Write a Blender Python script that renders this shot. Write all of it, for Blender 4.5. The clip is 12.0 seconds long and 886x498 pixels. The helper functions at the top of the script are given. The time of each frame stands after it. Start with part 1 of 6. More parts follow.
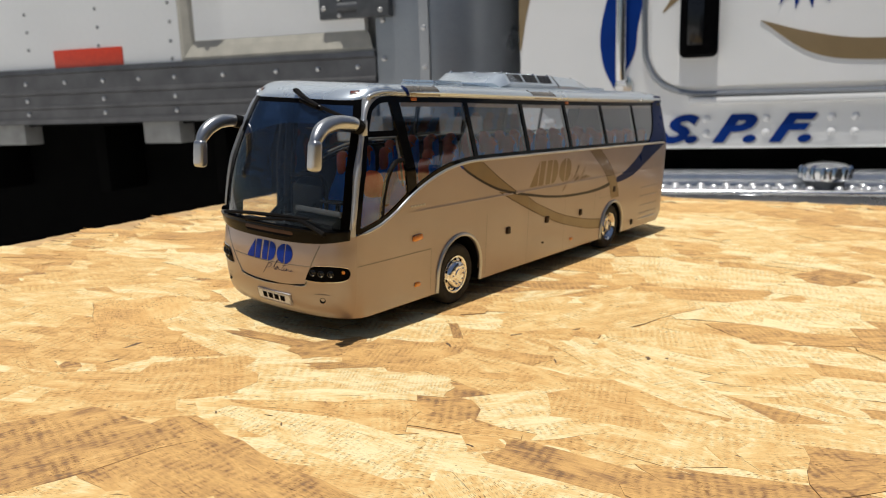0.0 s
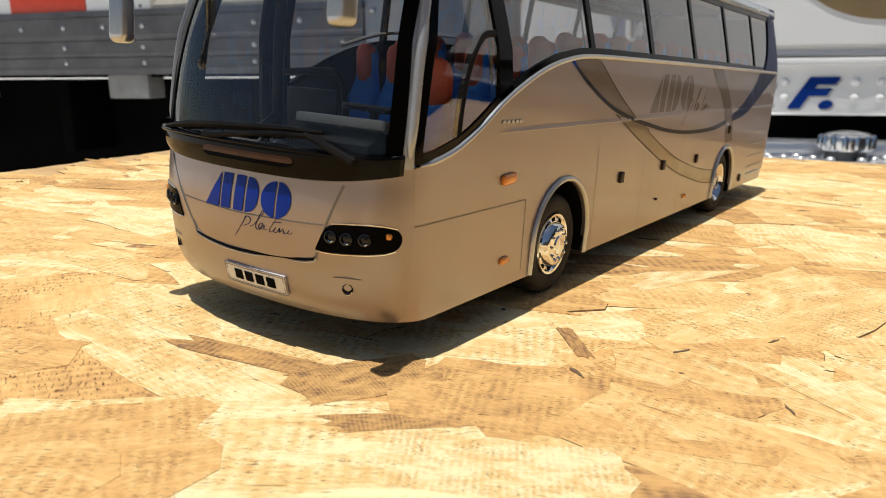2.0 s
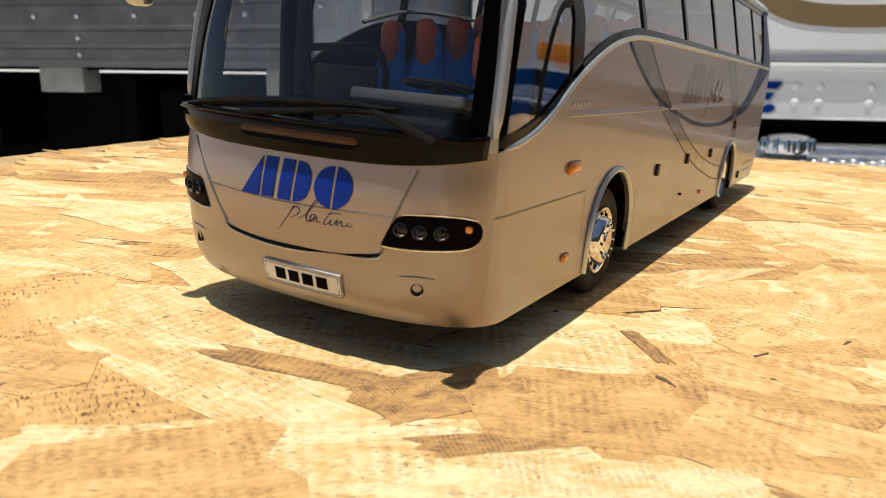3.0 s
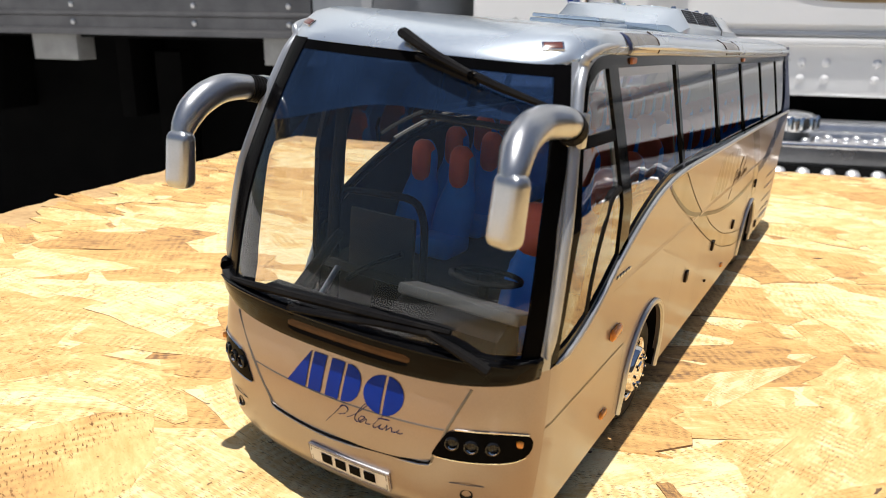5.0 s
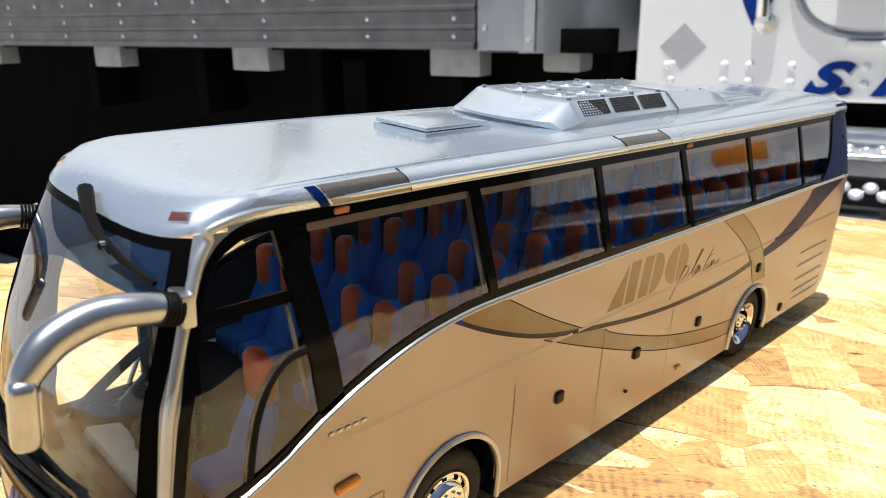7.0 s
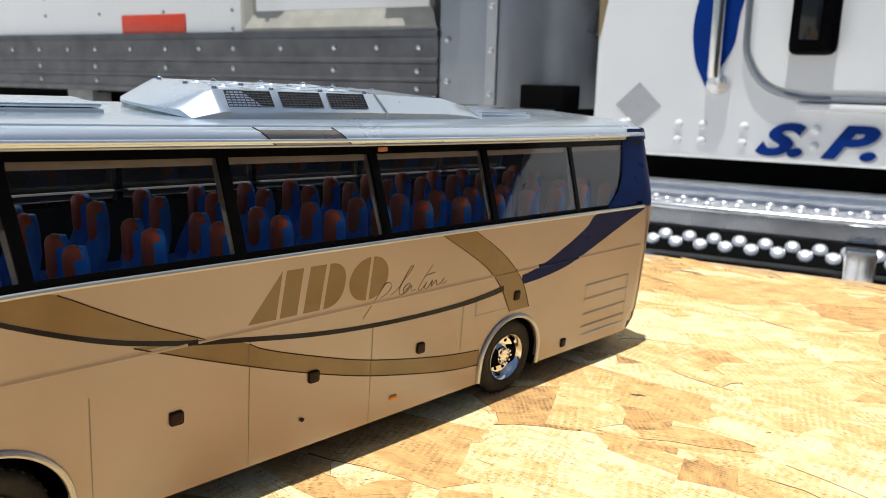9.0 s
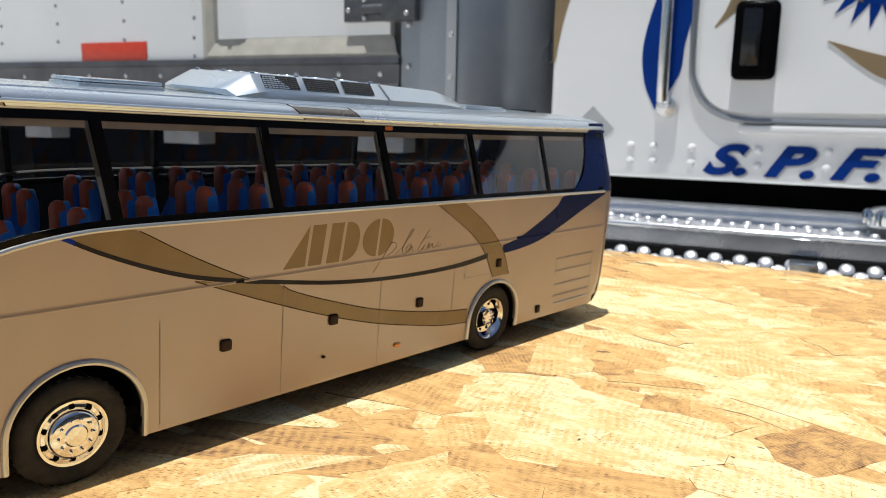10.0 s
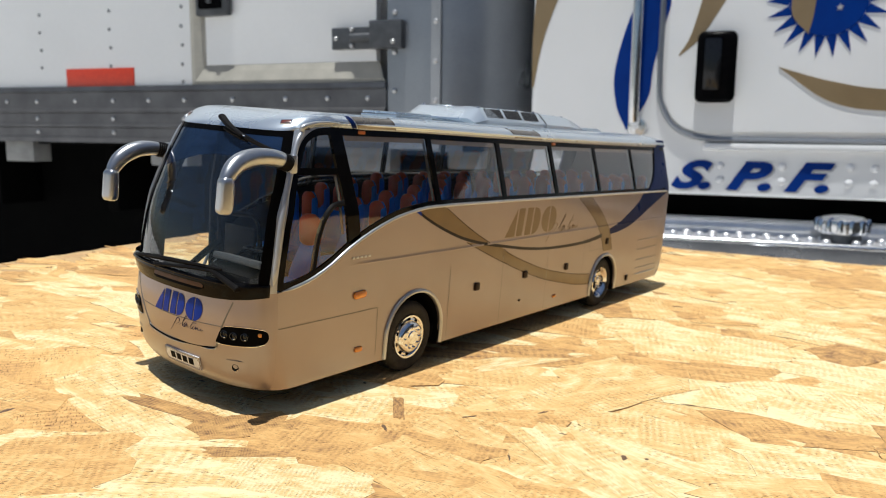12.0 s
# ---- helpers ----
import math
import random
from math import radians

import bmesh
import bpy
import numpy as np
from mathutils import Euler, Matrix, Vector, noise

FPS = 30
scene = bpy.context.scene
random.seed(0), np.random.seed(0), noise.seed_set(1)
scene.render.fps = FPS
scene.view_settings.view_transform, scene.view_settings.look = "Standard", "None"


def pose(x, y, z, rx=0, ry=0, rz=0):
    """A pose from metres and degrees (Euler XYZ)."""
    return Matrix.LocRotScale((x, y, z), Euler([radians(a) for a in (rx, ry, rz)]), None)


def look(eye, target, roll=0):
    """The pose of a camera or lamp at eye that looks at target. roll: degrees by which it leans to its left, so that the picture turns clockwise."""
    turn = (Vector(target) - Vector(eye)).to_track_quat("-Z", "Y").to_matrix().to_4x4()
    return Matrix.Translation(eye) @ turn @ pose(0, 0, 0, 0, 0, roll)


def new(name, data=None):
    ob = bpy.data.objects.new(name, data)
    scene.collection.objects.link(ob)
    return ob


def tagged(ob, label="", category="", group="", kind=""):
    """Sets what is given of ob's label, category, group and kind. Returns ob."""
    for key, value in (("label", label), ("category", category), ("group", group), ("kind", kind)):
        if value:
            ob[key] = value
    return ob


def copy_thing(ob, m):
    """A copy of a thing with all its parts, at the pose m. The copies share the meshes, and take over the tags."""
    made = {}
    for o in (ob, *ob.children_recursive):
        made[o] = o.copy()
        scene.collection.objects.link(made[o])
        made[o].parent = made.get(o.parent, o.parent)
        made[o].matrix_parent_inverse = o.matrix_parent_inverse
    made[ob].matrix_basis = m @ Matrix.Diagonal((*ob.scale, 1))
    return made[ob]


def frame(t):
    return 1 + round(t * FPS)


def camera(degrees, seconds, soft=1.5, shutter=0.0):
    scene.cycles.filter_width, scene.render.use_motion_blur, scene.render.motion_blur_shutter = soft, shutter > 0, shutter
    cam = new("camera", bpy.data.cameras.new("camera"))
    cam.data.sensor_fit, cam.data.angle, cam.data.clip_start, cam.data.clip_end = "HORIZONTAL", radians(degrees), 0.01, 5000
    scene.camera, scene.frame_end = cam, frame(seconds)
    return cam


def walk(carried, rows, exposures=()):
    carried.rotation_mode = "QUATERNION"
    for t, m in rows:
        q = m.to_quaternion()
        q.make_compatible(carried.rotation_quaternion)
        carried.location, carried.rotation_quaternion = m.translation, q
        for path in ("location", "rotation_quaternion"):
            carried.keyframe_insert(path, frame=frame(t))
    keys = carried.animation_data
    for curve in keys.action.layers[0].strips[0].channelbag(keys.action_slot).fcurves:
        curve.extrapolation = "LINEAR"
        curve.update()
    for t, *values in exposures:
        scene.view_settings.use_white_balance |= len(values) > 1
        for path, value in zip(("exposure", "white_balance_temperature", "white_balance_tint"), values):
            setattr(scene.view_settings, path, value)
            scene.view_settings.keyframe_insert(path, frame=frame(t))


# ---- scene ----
cam = camera(61.9, 12.0, soft=0.6)
# shallow focus of a small lens close to its subject
cam.data.dof.use_dof = True
cam.data.dof.focus_distance = 0.145
cam.data.dof.aperture_fstop = 50.0
PATH = [
    (0, (-0.2023, -0.14084, 0.07382), (1.37477, 1.01138, -0.35655), 1.81),
    (0.5, (-0.18528, -0.12341, 0.06909), (1.39428, 1.013, -0.39302), 2.00),
    (1, (-0.16484, -0.10078, 0.06376), (1.40318, 1.04191, -0.42163), 2.42),
    (1.5, (-0.14491, -0.07752, 0.05488), (1.43751, 1.04104, -0.43985), 2.91),
    (2, (-0.13848, -0.06501, 0.04767), (1.46201, 1.02344, -0.456), 3.19),
    (2.5, (-0.13443, -0.05417, 0.04329), (1.50704, 0.96903, -0.46526), 4.08),
    (3, (-0.13814, -0.0416, 0.04228), (1.5501, 0.91125, -0.44959), 4.30),
    (3.2, (-0.14102, -0.03441, 0.04194), (1.55069, 0.91276, -0.44898), 4.36),
    (4.8, (-0.13422, -0.02386, 0.06825), (1.5563, 0.86424, -0.52623), 5.14),
    (5, (-0.13481, -0.02838, 0.07423), (1.53433, 0.89104, -0.53291), 4.72),
    (5.5, (-0.13454, -0.04231, 0.08574), (1.48661, 0.94706, -0.54118), 4.14),
    (6, (-0.12721, -0.05583, 0.09292), (1.38179, 1.07618, -0.57153), 3.80),
    (6.5, (-0.10703, -0.06648, 0.09652), (1.29852, 1.18397, -0.58231), 2.95),
    (7, (-0.08288, -0.07594, 0.09863), (1.27233, 1.24609, -0.54608), 2.92),
    (7.5, (-0.06153, -0.08141, 0.1041), (1.28657, 1.25826, -0.51873), 2.97),
    (7.7, (-0.05495, -0.08325, 0.10647), (1.29888, 1.25184, -0.51375), 3.12),
    (9.3, (-0.02198, -0.12403, 0.08295), (1.37741, 1.22549, -0.38666), 4.81),
    (9.5, (-0.02842, -0.12757, 0.08024), (1.38708, 1.20873, -0.37873), 4.56),
    (10, (-0.05274, -0.13265, 0.07822), (1.42473, 1.15156, -0.33151), 4.58),
    (10.5, (-0.09205, -0.13653, 0.07868), (1.40019, 1.1336, -0.32131), 4.72),
    (11, (-0.12137, -0.13952, 0.07857), (1.40856, 1.09256, -0.29731), 4.74),
    (11.5, (-0.14544, -0.13431, 0.07676), (1.42377, 1.0534, -0.27947), 4.27),
    (12, (-0.16315, -0.13293, 0.07456), (1.40561, 1.05882, -0.26998), 4.20),
]
EXPOSURES = [(0.0, -0.38, 6500, 10), (1.0, -0.29, 6500, 10), (2.0, -0.20, 6500, 10), (3.2, -0.20, 6500, 10), (4.8, 0.08, 6450, 12),
             (6.0, 0.08, 6400, 12), (7.7, 0.32, 6250, 10), (9.3, 0.0, 6150, 9), (10.5, -0.08, 6150, 9), (12.0, -0.16, 6150, 9)]
walk(cam, [(t, look(eye, target, roll)) for t, eye, target, roll in PATH], exposures=EXPOSURES)

# ---- world, sun ----
world = bpy.data.worlds.new("sky")
scene.world = world
world.use_nodes = True
wn = world.node_tree
sky = wn.nodes.new("ShaderNodeTexSky")
sky.sky_type = 'NISHITA'
sky.sun_disc = False
sky.sun_elevation = radians(80)
sky.sun_rotation = radians(-82)
wn.links.new(sky.outputs[0], wn.nodes["Background"].inputs[0])
wn.nodes["Background"].inputs[1].default_value = 0.06
sun_data = bpy.data.lights.new("sun", 'SUN')
sun_data.energy = 5.0
sun_data.angle = radians(0.5)
sun_data.color = (1.0, 0.96, 0.88)
sun = new("sun", sun_data)
sun.matrix_world = look((-0.18, 0.025, 1.0), (0, 0, 0))
scene.view_settings.exposure = 0.0

# ---- materials ----


def surface(name, c1, c2=None, rough=0.5, metal=0.0, size=0.01, rvar=0.08, bump=0.0, bsize=0.002, coat=0.0, ior=1.5, fine=0.3, spec=0.5):
    """A procedural surface. size, bsize: the sizes in metres of stains and of grain."""
    m = bpy.data.materials.new(name)
    m.use_nodes = True
    nt = m.node_tree
    b = nt.nodes["Principled BSDF"]
    tc = nt.nodes.new("ShaderNodeTexCoord")
    n1 = nt.nodes.new("ShaderNodeTexNoise")
    n1.inputs["Scale"].default_value = 1.0 / size
    n1.inputs["Detail"].default_value = 6
    n2 = nt.nodes.new("ShaderNodeTexNoise")
    n2.inputs["Scale"].default_value = 1.0 / bsize
    n2.inputs["Detail"].default_value = 3
    for n in (n1, n2):
        nt.links.new(tc.outputs["Object"], n.inputs["Vector"])
    add = nt.nodes.new("ShaderNodeMath")
    add.operation = 'MULTIPLY_ADD'
    nt.links.new(n2.outputs[0], add.inputs[0])
    add.inputs[1].default_value = fine
    nt.links.new(n1.outputs[0], add.inputs[2])
    ramp = nt.nodes.new("ShaderNodeMapRange")
    ramp.inputs[1].default_value = 0.35 + fine * 0.35
    ramp.inputs[2].default_value = 0.65 + fine * 0.65
    nt.links.new(add.outputs[0], ramp.inputs[0])
    mix = nt.nodes.new("ShaderNodeMix")
    mix.data_type = 'RGBA'
    nt.links.new(ramp.outputs[0], mix.inputs[0])
    mix.inputs[6].default_value = (*c1, 1)
    mix.inputs[7].default_value = (*(c2 or [v * 0.85 for v in c1]), 1)
    nt.links.new(mix.outputs[2], b.inputs["Base Color"])
    rr = nt.nodes.new("ShaderNodeMapRange")
    rr.inputs[3].default_value = max(0.02, rough - rvar)
    rr.inputs[4].default_value = min(1, rough + rvar)
    nt.links.new(n1.outputs[0], rr.inputs[0])
    nt.links.new(rr.outputs[0], b.inputs["Roughness"])
    b.inputs["Metallic"].default_value = metal
    b.inputs["IOR"].default_value = ior
    b.inputs["Coat Weight"].default_value = coat
    b.inputs["Specular IOR Level"].default_value = spec
    b.inputs["Coat Roughness"].default_value = 0.06
    if bump:
        bn = nt.nodes.new("ShaderNodeBump")
        bn.inputs["Strength"].default_value = bump
        bn.inputs["Distance"].default_value = bsize * 0.3
        nt.links.new(n2.outputs[0], bn.inputs["Height"])
        nt.links.new(bn.outputs[0], b.inputs["Normal"])
    return m


def glass(name, tint, gloss_rough=0.02, ior=0.05, power=3.0, edge=0.85, dust_haze=0.0, haze_colour=(0.8, 0.8, 0.8)):
    """Thin sheet glass: clear tinted transmission under a mirror-like sheen."""
    m = bpy.data.materials.new(name)
    m.use_nodes = True
    nt = m.node_tree
    out = nt.nodes["Material Output"]
    nt.nodes.remove(nt.nodes["Principled BSDF"])
    tr = nt.nodes.new("ShaderNodeBsdfTransparent")
    tr.inputs[0].default_value = (*tint, 1)
    gl = nt.nodes.new("ShaderNodeBsdfGlossy")
    gl.inputs["Roughness"].default_value = gloss_rough
    lw = nt.nodes.new("ShaderNodeLayerWeight")
    lw.inputs[0].default_value = 0.5
    pw = nt.nodes.new("ShaderNodeMath")
    pw.operation = 'POWER'
    nt.links.new(lw.outputs["Facing"], pw.inputs[0])
    pw.inputs[1].default_value = power
    fr = nt.nodes.new("ShaderNodeMapRange")
    fr.inputs[3].default_value = ior
    fr.inputs[4].default_value = edge
    nt.links.new(pw.outputs[0], fr.inputs[0])
    mx = nt.nodes.new("ShaderNodeMixShader")
    nt.links.new(fr.outputs[0], mx.inputs[0])
    nt.links.new(tr.outputs[0], mx.inputs[1])
    nt.links.new(gl.outputs[0], mx.inputs[2])
    if not dust_haze:
        nt.links.new(mx.outputs[0], out.inputs[0])
        return m
    # a film of fine dust with denser specks, its colour adding reflected sky haze
    tc = nt.nodes.new("ShaderNodeTexCoord")
    film = nt.nodes.new("ShaderNodeTexNoise")
    film.inputs["Scale"].default_value = 60.0
    film.inputs["Detail"].default_value = 4
    speck = nt.nodes.new("ShaderNodeTexNoise")
    speck.inputs["Scale"].default_value = 2600.0
    for n in (film, speck):
        nt.links.new(tc.outputs["Object"], n.inputs["Vector"])
    a = nt.nodes.new("ShaderNodeMapRange")
    a.inputs[1].default_value, a.inputs[2].default_value = 0.35, 0.7
    a.inputs[3].default_value, a.inputs[4].default_value = dust_haze * 0.6, dust_haze * 1.5
    nt.links.new(film.outputs[0], a.inputs[0])
    b = nt.nodes.new("ShaderNodeMapRange")
    b.inputs[1].default_value, b.inputs[2].default_value = 0.76, 0.80
    b.inputs[3].default_value, b.inputs[4].default_value = 0.0, dust_haze * 6.0
    nt.links.new(speck.outputs[0], b.inputs[0])
    add = nt.nodes.new("ShaderNodeMath")
    nt.links.new(a.outputs[0], add.inputs[0])
    nt.links.new(b.outputs[0], add.inputs[1])
    df = nt.nodes.new("ShaderNodeBsdfDiffuse")
    df.inputs[0].default_value = (*haze_colour, 1)
    top = nt.nodes.new("ShaderNodeMixShader")
    nt.links.new(add.outputs[0], top.inputs[0])
    nt.links.new(mx.outputs[0], top.inputs[1])
    nt.links.new(df.outputs[0], top.inputs[2])
    nt.links.new(top.outputs[0], out.inputs[0])
    return m


def osb(name, per_island):
    """Pressed wood strand: tone by strand, grain and dark pores along its length, chatter ribs across it."""
    m = bpy.data.materials.new(name)
    m.use_nodes = True
    nt = m.node_tree
    N = nt.nodes.new
    L = nt.links.new
    b = nt.nodes["Principled BSDF"]
    uv = N("ShaderNodeUVMap")
    uv.uv_map = "grain"
    if per_island:
        rnd = N("ShaderNodeNewGeometry").outputs["Random Per Island"]
        sq = N("ShaderNodeMapRange")
        sq.inputs[3].default_value, sq.inputs[4].default_value = 0.38, 1.02
        L(rnd, sq.inputs[0])
        tone_in = sq.outputs[0]
    else:
        info = N("ShaderNodeObjectInfo")
        rnd = info.outputs["Random"]
        sep = N("ShaderNodeSeparateColor")
        L(info.outputs["Color"], sep.inputs[0])
        tone_in = sep.outputs[0]
    off = N("ShaderNodeVectorMath")
    off.operation = 'MULTIPLY_ADD'
    L(rnd, off.inputs[0])
    off.inputs[1].default_value = (431.0, 977.0, 0.0)
    L(uv.outputs[0], off.inputs[2])

    def noise_at(sx, sy, detail, rough=0.6, dist=0.0):
        mp = N("ShaderNodeMapping")
        mp.inputs["Scale"].default_value = (sx, sy, 1)
        L(off.outputs[0], mp.inputs[0])
        n = N("ShaderNodeTexNoise")
        n.inputs["Scale"].default_value = 1.0
        n.inputs["Detail"].default_value = detail
        n.inputs["Roughness"].default_value = rough
        n.inputs["Distortion"].default_value = dist
        L(mp.outputs[0], n.inputs["Vector"])
        return n.outputs[0]

    def ranged(v, a, z, lo=0.0, hi=1.0):
        r = N("ShaderNodeMapRange")
        r.inputs[1].default_value, r.inputs[2].default_value = a, z
        r.inputs[3].default_value, r.inputs[4].default_value = lo, hi
        L(v, r.inputs[0])
        return r.outputs[0]

    def math2(op, a, c, d=None):
        n = N("ShaderNodeMath")
        n.operation = op
        for k, v in enumerate((a, c, d)):
            if v is None:
                continue
            if isinstance(v, float):
                n.inputs[k].default_value = v
            else:
                L(v, n.inputs[k])
        return n.outputs[0]

    def stain(fac, base, colour):
        x = N("ShaderNodeMix")
        x.data_type = 'RGBA'
        L(fac, x.inputs[0])
        L(base, x.inputs[6])
        x.inputs[7].default_value = (*colour, 1)
        return x.outputs[2]

    grain = noise_at(0.16, 1.5, 8, 0.72, 0.3)
    blotch = noise_at(0.07, 0.16, 5, 0.65, 0.9)
    dash = noise_at(0.75, 5.0, 2, 0.5, 0.15)
    fleck = noise_at(0.28, 1.5, 3, 0.6, 0.5)
    score = noise_at(1.3, 0.035, 2, 0.5, 0.25)
    speck = noise_at(2.6, 3.4, 2, 0.5, 0.0)
    area = noise_at(0.09, 0.16, 3, 0.6, 0.4)
    crack = noise_at(0.045, 2.1, 4, 0.6, 0.6)
    tone = N("ShaderNodeValToRGB")
    cr = tone.color_ramp
    stops = [(0.0, (0.24, 0.145, 0.08)), (0.10, (0.36, 0.20, 0.09)), (0.24, (0.55, 0.32, 0.125)),
             (0.46, (0.69, 0.41, 0.155)), (0.72, (0.785, 0.548, 0.242)), (1.0, (0.88, 0.745, 0.44))]
    cr.elements[0].position, cr.elements[0].color = stops[0][0], (*stops[0][1], 1)
    cr.elements[1].position, cr.elements[1].color = stops[-1][0], (*stops[-1][1], 1)
    for p, c in stops[1:-1]:
        e = cr.elements.new(p)
        e.color = (*c, 1)
    # the strand's own tone, then blotches, grain and ribs on it
    t0 = math2('MULTIPLY_ADD', ranged(blotch, 0.3, 0.7, -0.30, 0.20), 1.0, tone_in)
    t1 = math2('ADD', t0, ranged(grain, 0.3, 0.7, -0.17, 0.14))
    rib = N("ShaderNodeTexWave")
    rib.bands_direction = 'X'
    rib.inputs["Scale"].default_value = 0.15
    rib.inputs["Distortion"].default_value = 3.0
    rib.inputs["Detail"].default_value = 3
    rib.inputs["Detail Scale"].default_value = 0.5
    L(off.outputs[0], rib.inputs["Vector"])
    ribm = math2('MULTIPLY', rib.outputs["Fac"], ranged(area, 0.38, 0.60, 0.0, 0.19))
    t2 = math2('SUBTRACT', t1, ribm)
    L(t2, tone.inputs[0])
    pores = math2('MULTIPLY', ranged(dash, 0.59, 0.635), ranged(area, 0.38, 0.62, 0.08, 1.0))
    col = stain(pores, tone.outputs[0], (0.19, 0.09, 0.034))
    col = stain(ranged(fleck, 0.68, 0.70, 0.0, 0.85), col, (0.10, 0.05, 0.022))
    col = stain(ranged(score, 0.745, 0.77, 0.0, 0.7), col, (0.15, 0.08, 0.035))
    col = stain(ranged(speck, 0.66, 0.70, 0.0, 0.6), col, (0.20, 0.10, 0.042))
    col = stain(ranged(crack, 0.66, 0.70, 0.0, 0.8), col, (0.11, 0.055, 0.023))
    L(col, b.inputs["Base Color"])
    b.inputs["Roughness"].default_value = 0.75
    b.inputs["Specular IOR Level"].default_value = 0.2
    h = math2('MULTIPLY_ADD', ribm, -2.5, grain)
    h2 = math2('MULTIPLY_ADD', pores, -0.5, h)
    bn = N("ShaderNodeBump")
    bn.inputs["Strength"].default_value = 0.6
    bn.inputs["Distance"].default_value = 0.00045
    L(h2, bn.inputs["Height"])
    L(bn.outputs[0], b.inputs["Normal"])
    return m


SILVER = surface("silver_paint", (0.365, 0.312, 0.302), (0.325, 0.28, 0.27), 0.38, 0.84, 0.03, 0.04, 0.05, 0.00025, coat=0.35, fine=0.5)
# body silver made bluer and paler, holding the sky's light on the pillars
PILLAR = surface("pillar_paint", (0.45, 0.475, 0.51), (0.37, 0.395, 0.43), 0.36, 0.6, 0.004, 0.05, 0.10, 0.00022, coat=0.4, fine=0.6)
# body silver again, lifted and blued in colour for the sky above the roof
SKY_SILVER = surface("roof_paint", (0.66, 0.745, 0.83), (0.61, 0.69, 0.77), 0.28, 0.75, 0.03, 0.05, 0.08, 0.00022, coat=0.6, fine=0.5)
TRIM_SILVER = surface("trim_silver", (0.55, 0.56, 0.57), (0.46, 0.47, 0.48), 0.30, 0.8, 0.02, 0.06, 0.08, 0.0003)
ARCH_SILVER = surface("arch_silver", (0.58, 0.585, 0.59), (0.50, 0.505, 0.51), 0.38, 0.8, 0.02, 0.05, 0.08, 0.0003, coat=0.3)
GROOVE = surface("groove_grey", (0.20, 0.19, 0.18), (0.16, 0.155, 0.15), 0.4, 0.7, 0.01)
BLACK = surface("gloss_black", (0.0025, 0.0025, 0.003), (0.004, 0.004, 0.0045), 0.2, 0.0, 0.01, 0.05, spec=0.012)
ARM_SILVER = surface("arm_silver", (0.50, 0.52, 0.55), (0.43, 0.45, 0.48), 0.30, 0.93, 0.004, 0.05, 0.10, 0.00022, coat=0.3, fine=0.6)
BAND_BLACK = surface("band_black", (0.0025, 0.0025, 0.003), (0.004, 0.004, 0.0045), 0.08, 0.0, 0.01, 0.05, spec=0.1)
COWL_BLACK = surface("cowl_black", (0.003, 0.003, 0.0035), (0.005, 0.005, 0.0055), 0.14, 0.0, 0.01, 0.05, spec=0.1)
DASH_BLACK = surface("dash_black", (0.006, 0.006, 0.0065), (0.009, 0.009, 0.0095), 0.5, 0.0, 0.01, spec=0.04)
MATT_BLACK = surface("matt_black", (0.007, 0.007, 0.008), (0.013, 0.0125, 0.0125), 0.45, 0.0, 0.004, 0.1, 0.2, 0.0005, spec=0.03)
RUBBER = surface("tyre_rubber", (0.022, 0.021, 0.020), (0.045, 0.042, 0.038), 0.75, 0.0, 0.003, 0.1, 0.4, 0.0006, spec=0.2)
CHROME = surface("chrome", (0.82, 0.82, 0.83), (0.72, 0.72, 0.73), 0.08, 1.0, 0.004, 0.04)
NAVY = surface("navy_print", (0.002, 0.014, 0.095), (0.002, 0.011, 0.075), 0.3, 0.0, 0.01, spec=0.06)
BLUE = surface("blue_print", (0.003, 0.035, 0.33), (0.003, 0.028, 0.27), 0.35, 0.0, 0.005, spec=0.12)
TAN = surface("tan_print", (0.175, 0.125, 0.070), (0.15, 0.108, 0.062), 0.34, 0.8, 0.01, coat=0.5)
DARK_NAVY = surface("dark_navy_print", (0.004, 0.005, 0.014), (0.003, 0.004, 0.011), 0.3, 0.0, 0.01, spec=0.1, coat=0.25)
# the tan print, greyed in colour for what the roof edge mirrors
SKY_TAN = surface("roof_tan", (0.21, 0.19, 0.165), (0.18, 0.165, 0.145), 0.28, 0.75, 0.01, coat=0.7)
SOFT_GROOVE = surface("soft_groove", (0.23, 0.225, 0.22), (0.20, 0.195, 0.19), 0.3, 0.8, 0.01)
PEN = surface("pen_brown", (0.20, 0.14, 0.085), (0.17, 0.115, 0.07), 0.4, 0.5, 0.005)
LINE = surface("dark_outline", (0.045, 0.022, 0.010), (0.035, 0.018, 0.010), 0.5, 0.0, 0.005, spec=0.1)
AMBER = surface("amber_lens", (0.88, 0.33, 0.04), (0.78, 0.26, 0.03), 0.25, 0.0, 0.002, coat=0.5)
RED_LENS = surface("red_lens", (0.15, 0.035, 0.025), (0.11, 0.028, 0.02), 0.25, 0.0, 0.001, coat=0.6)
BROWN = surface("brown_latch", (0.032, 0.016, 0.010), (0.022, 0.012, 0.008), 0.45, 0.0, 0.002, spec=0.15)
SEAT_BLUE = surface("seat_blue", (0.025, 0.30, 0.92), (0.020, 0.25, 0.80), 0.5, 0.0, 0.004, 0.1, 0.1, 0.0006)
SEAT_RED = surface("seat_red", (0.70, 0.12, 0.045), (0.60, 0.10, 0.04), 0.55, 0.0, 0.004, 0.1, 0.1, 0.0006)
PALE_GREY = surface("dash_grey", (0.075, 0.075, 0.074), (0.055, 0.055, 0.054), 0.4, 0.0, 0.004)
DARK_GREY = surface("interior_grey", (0.030, 0.031, 0.033), (0.02, 0.021, 0.022), 0.55, 0.0, 0.004, spec=0.2)
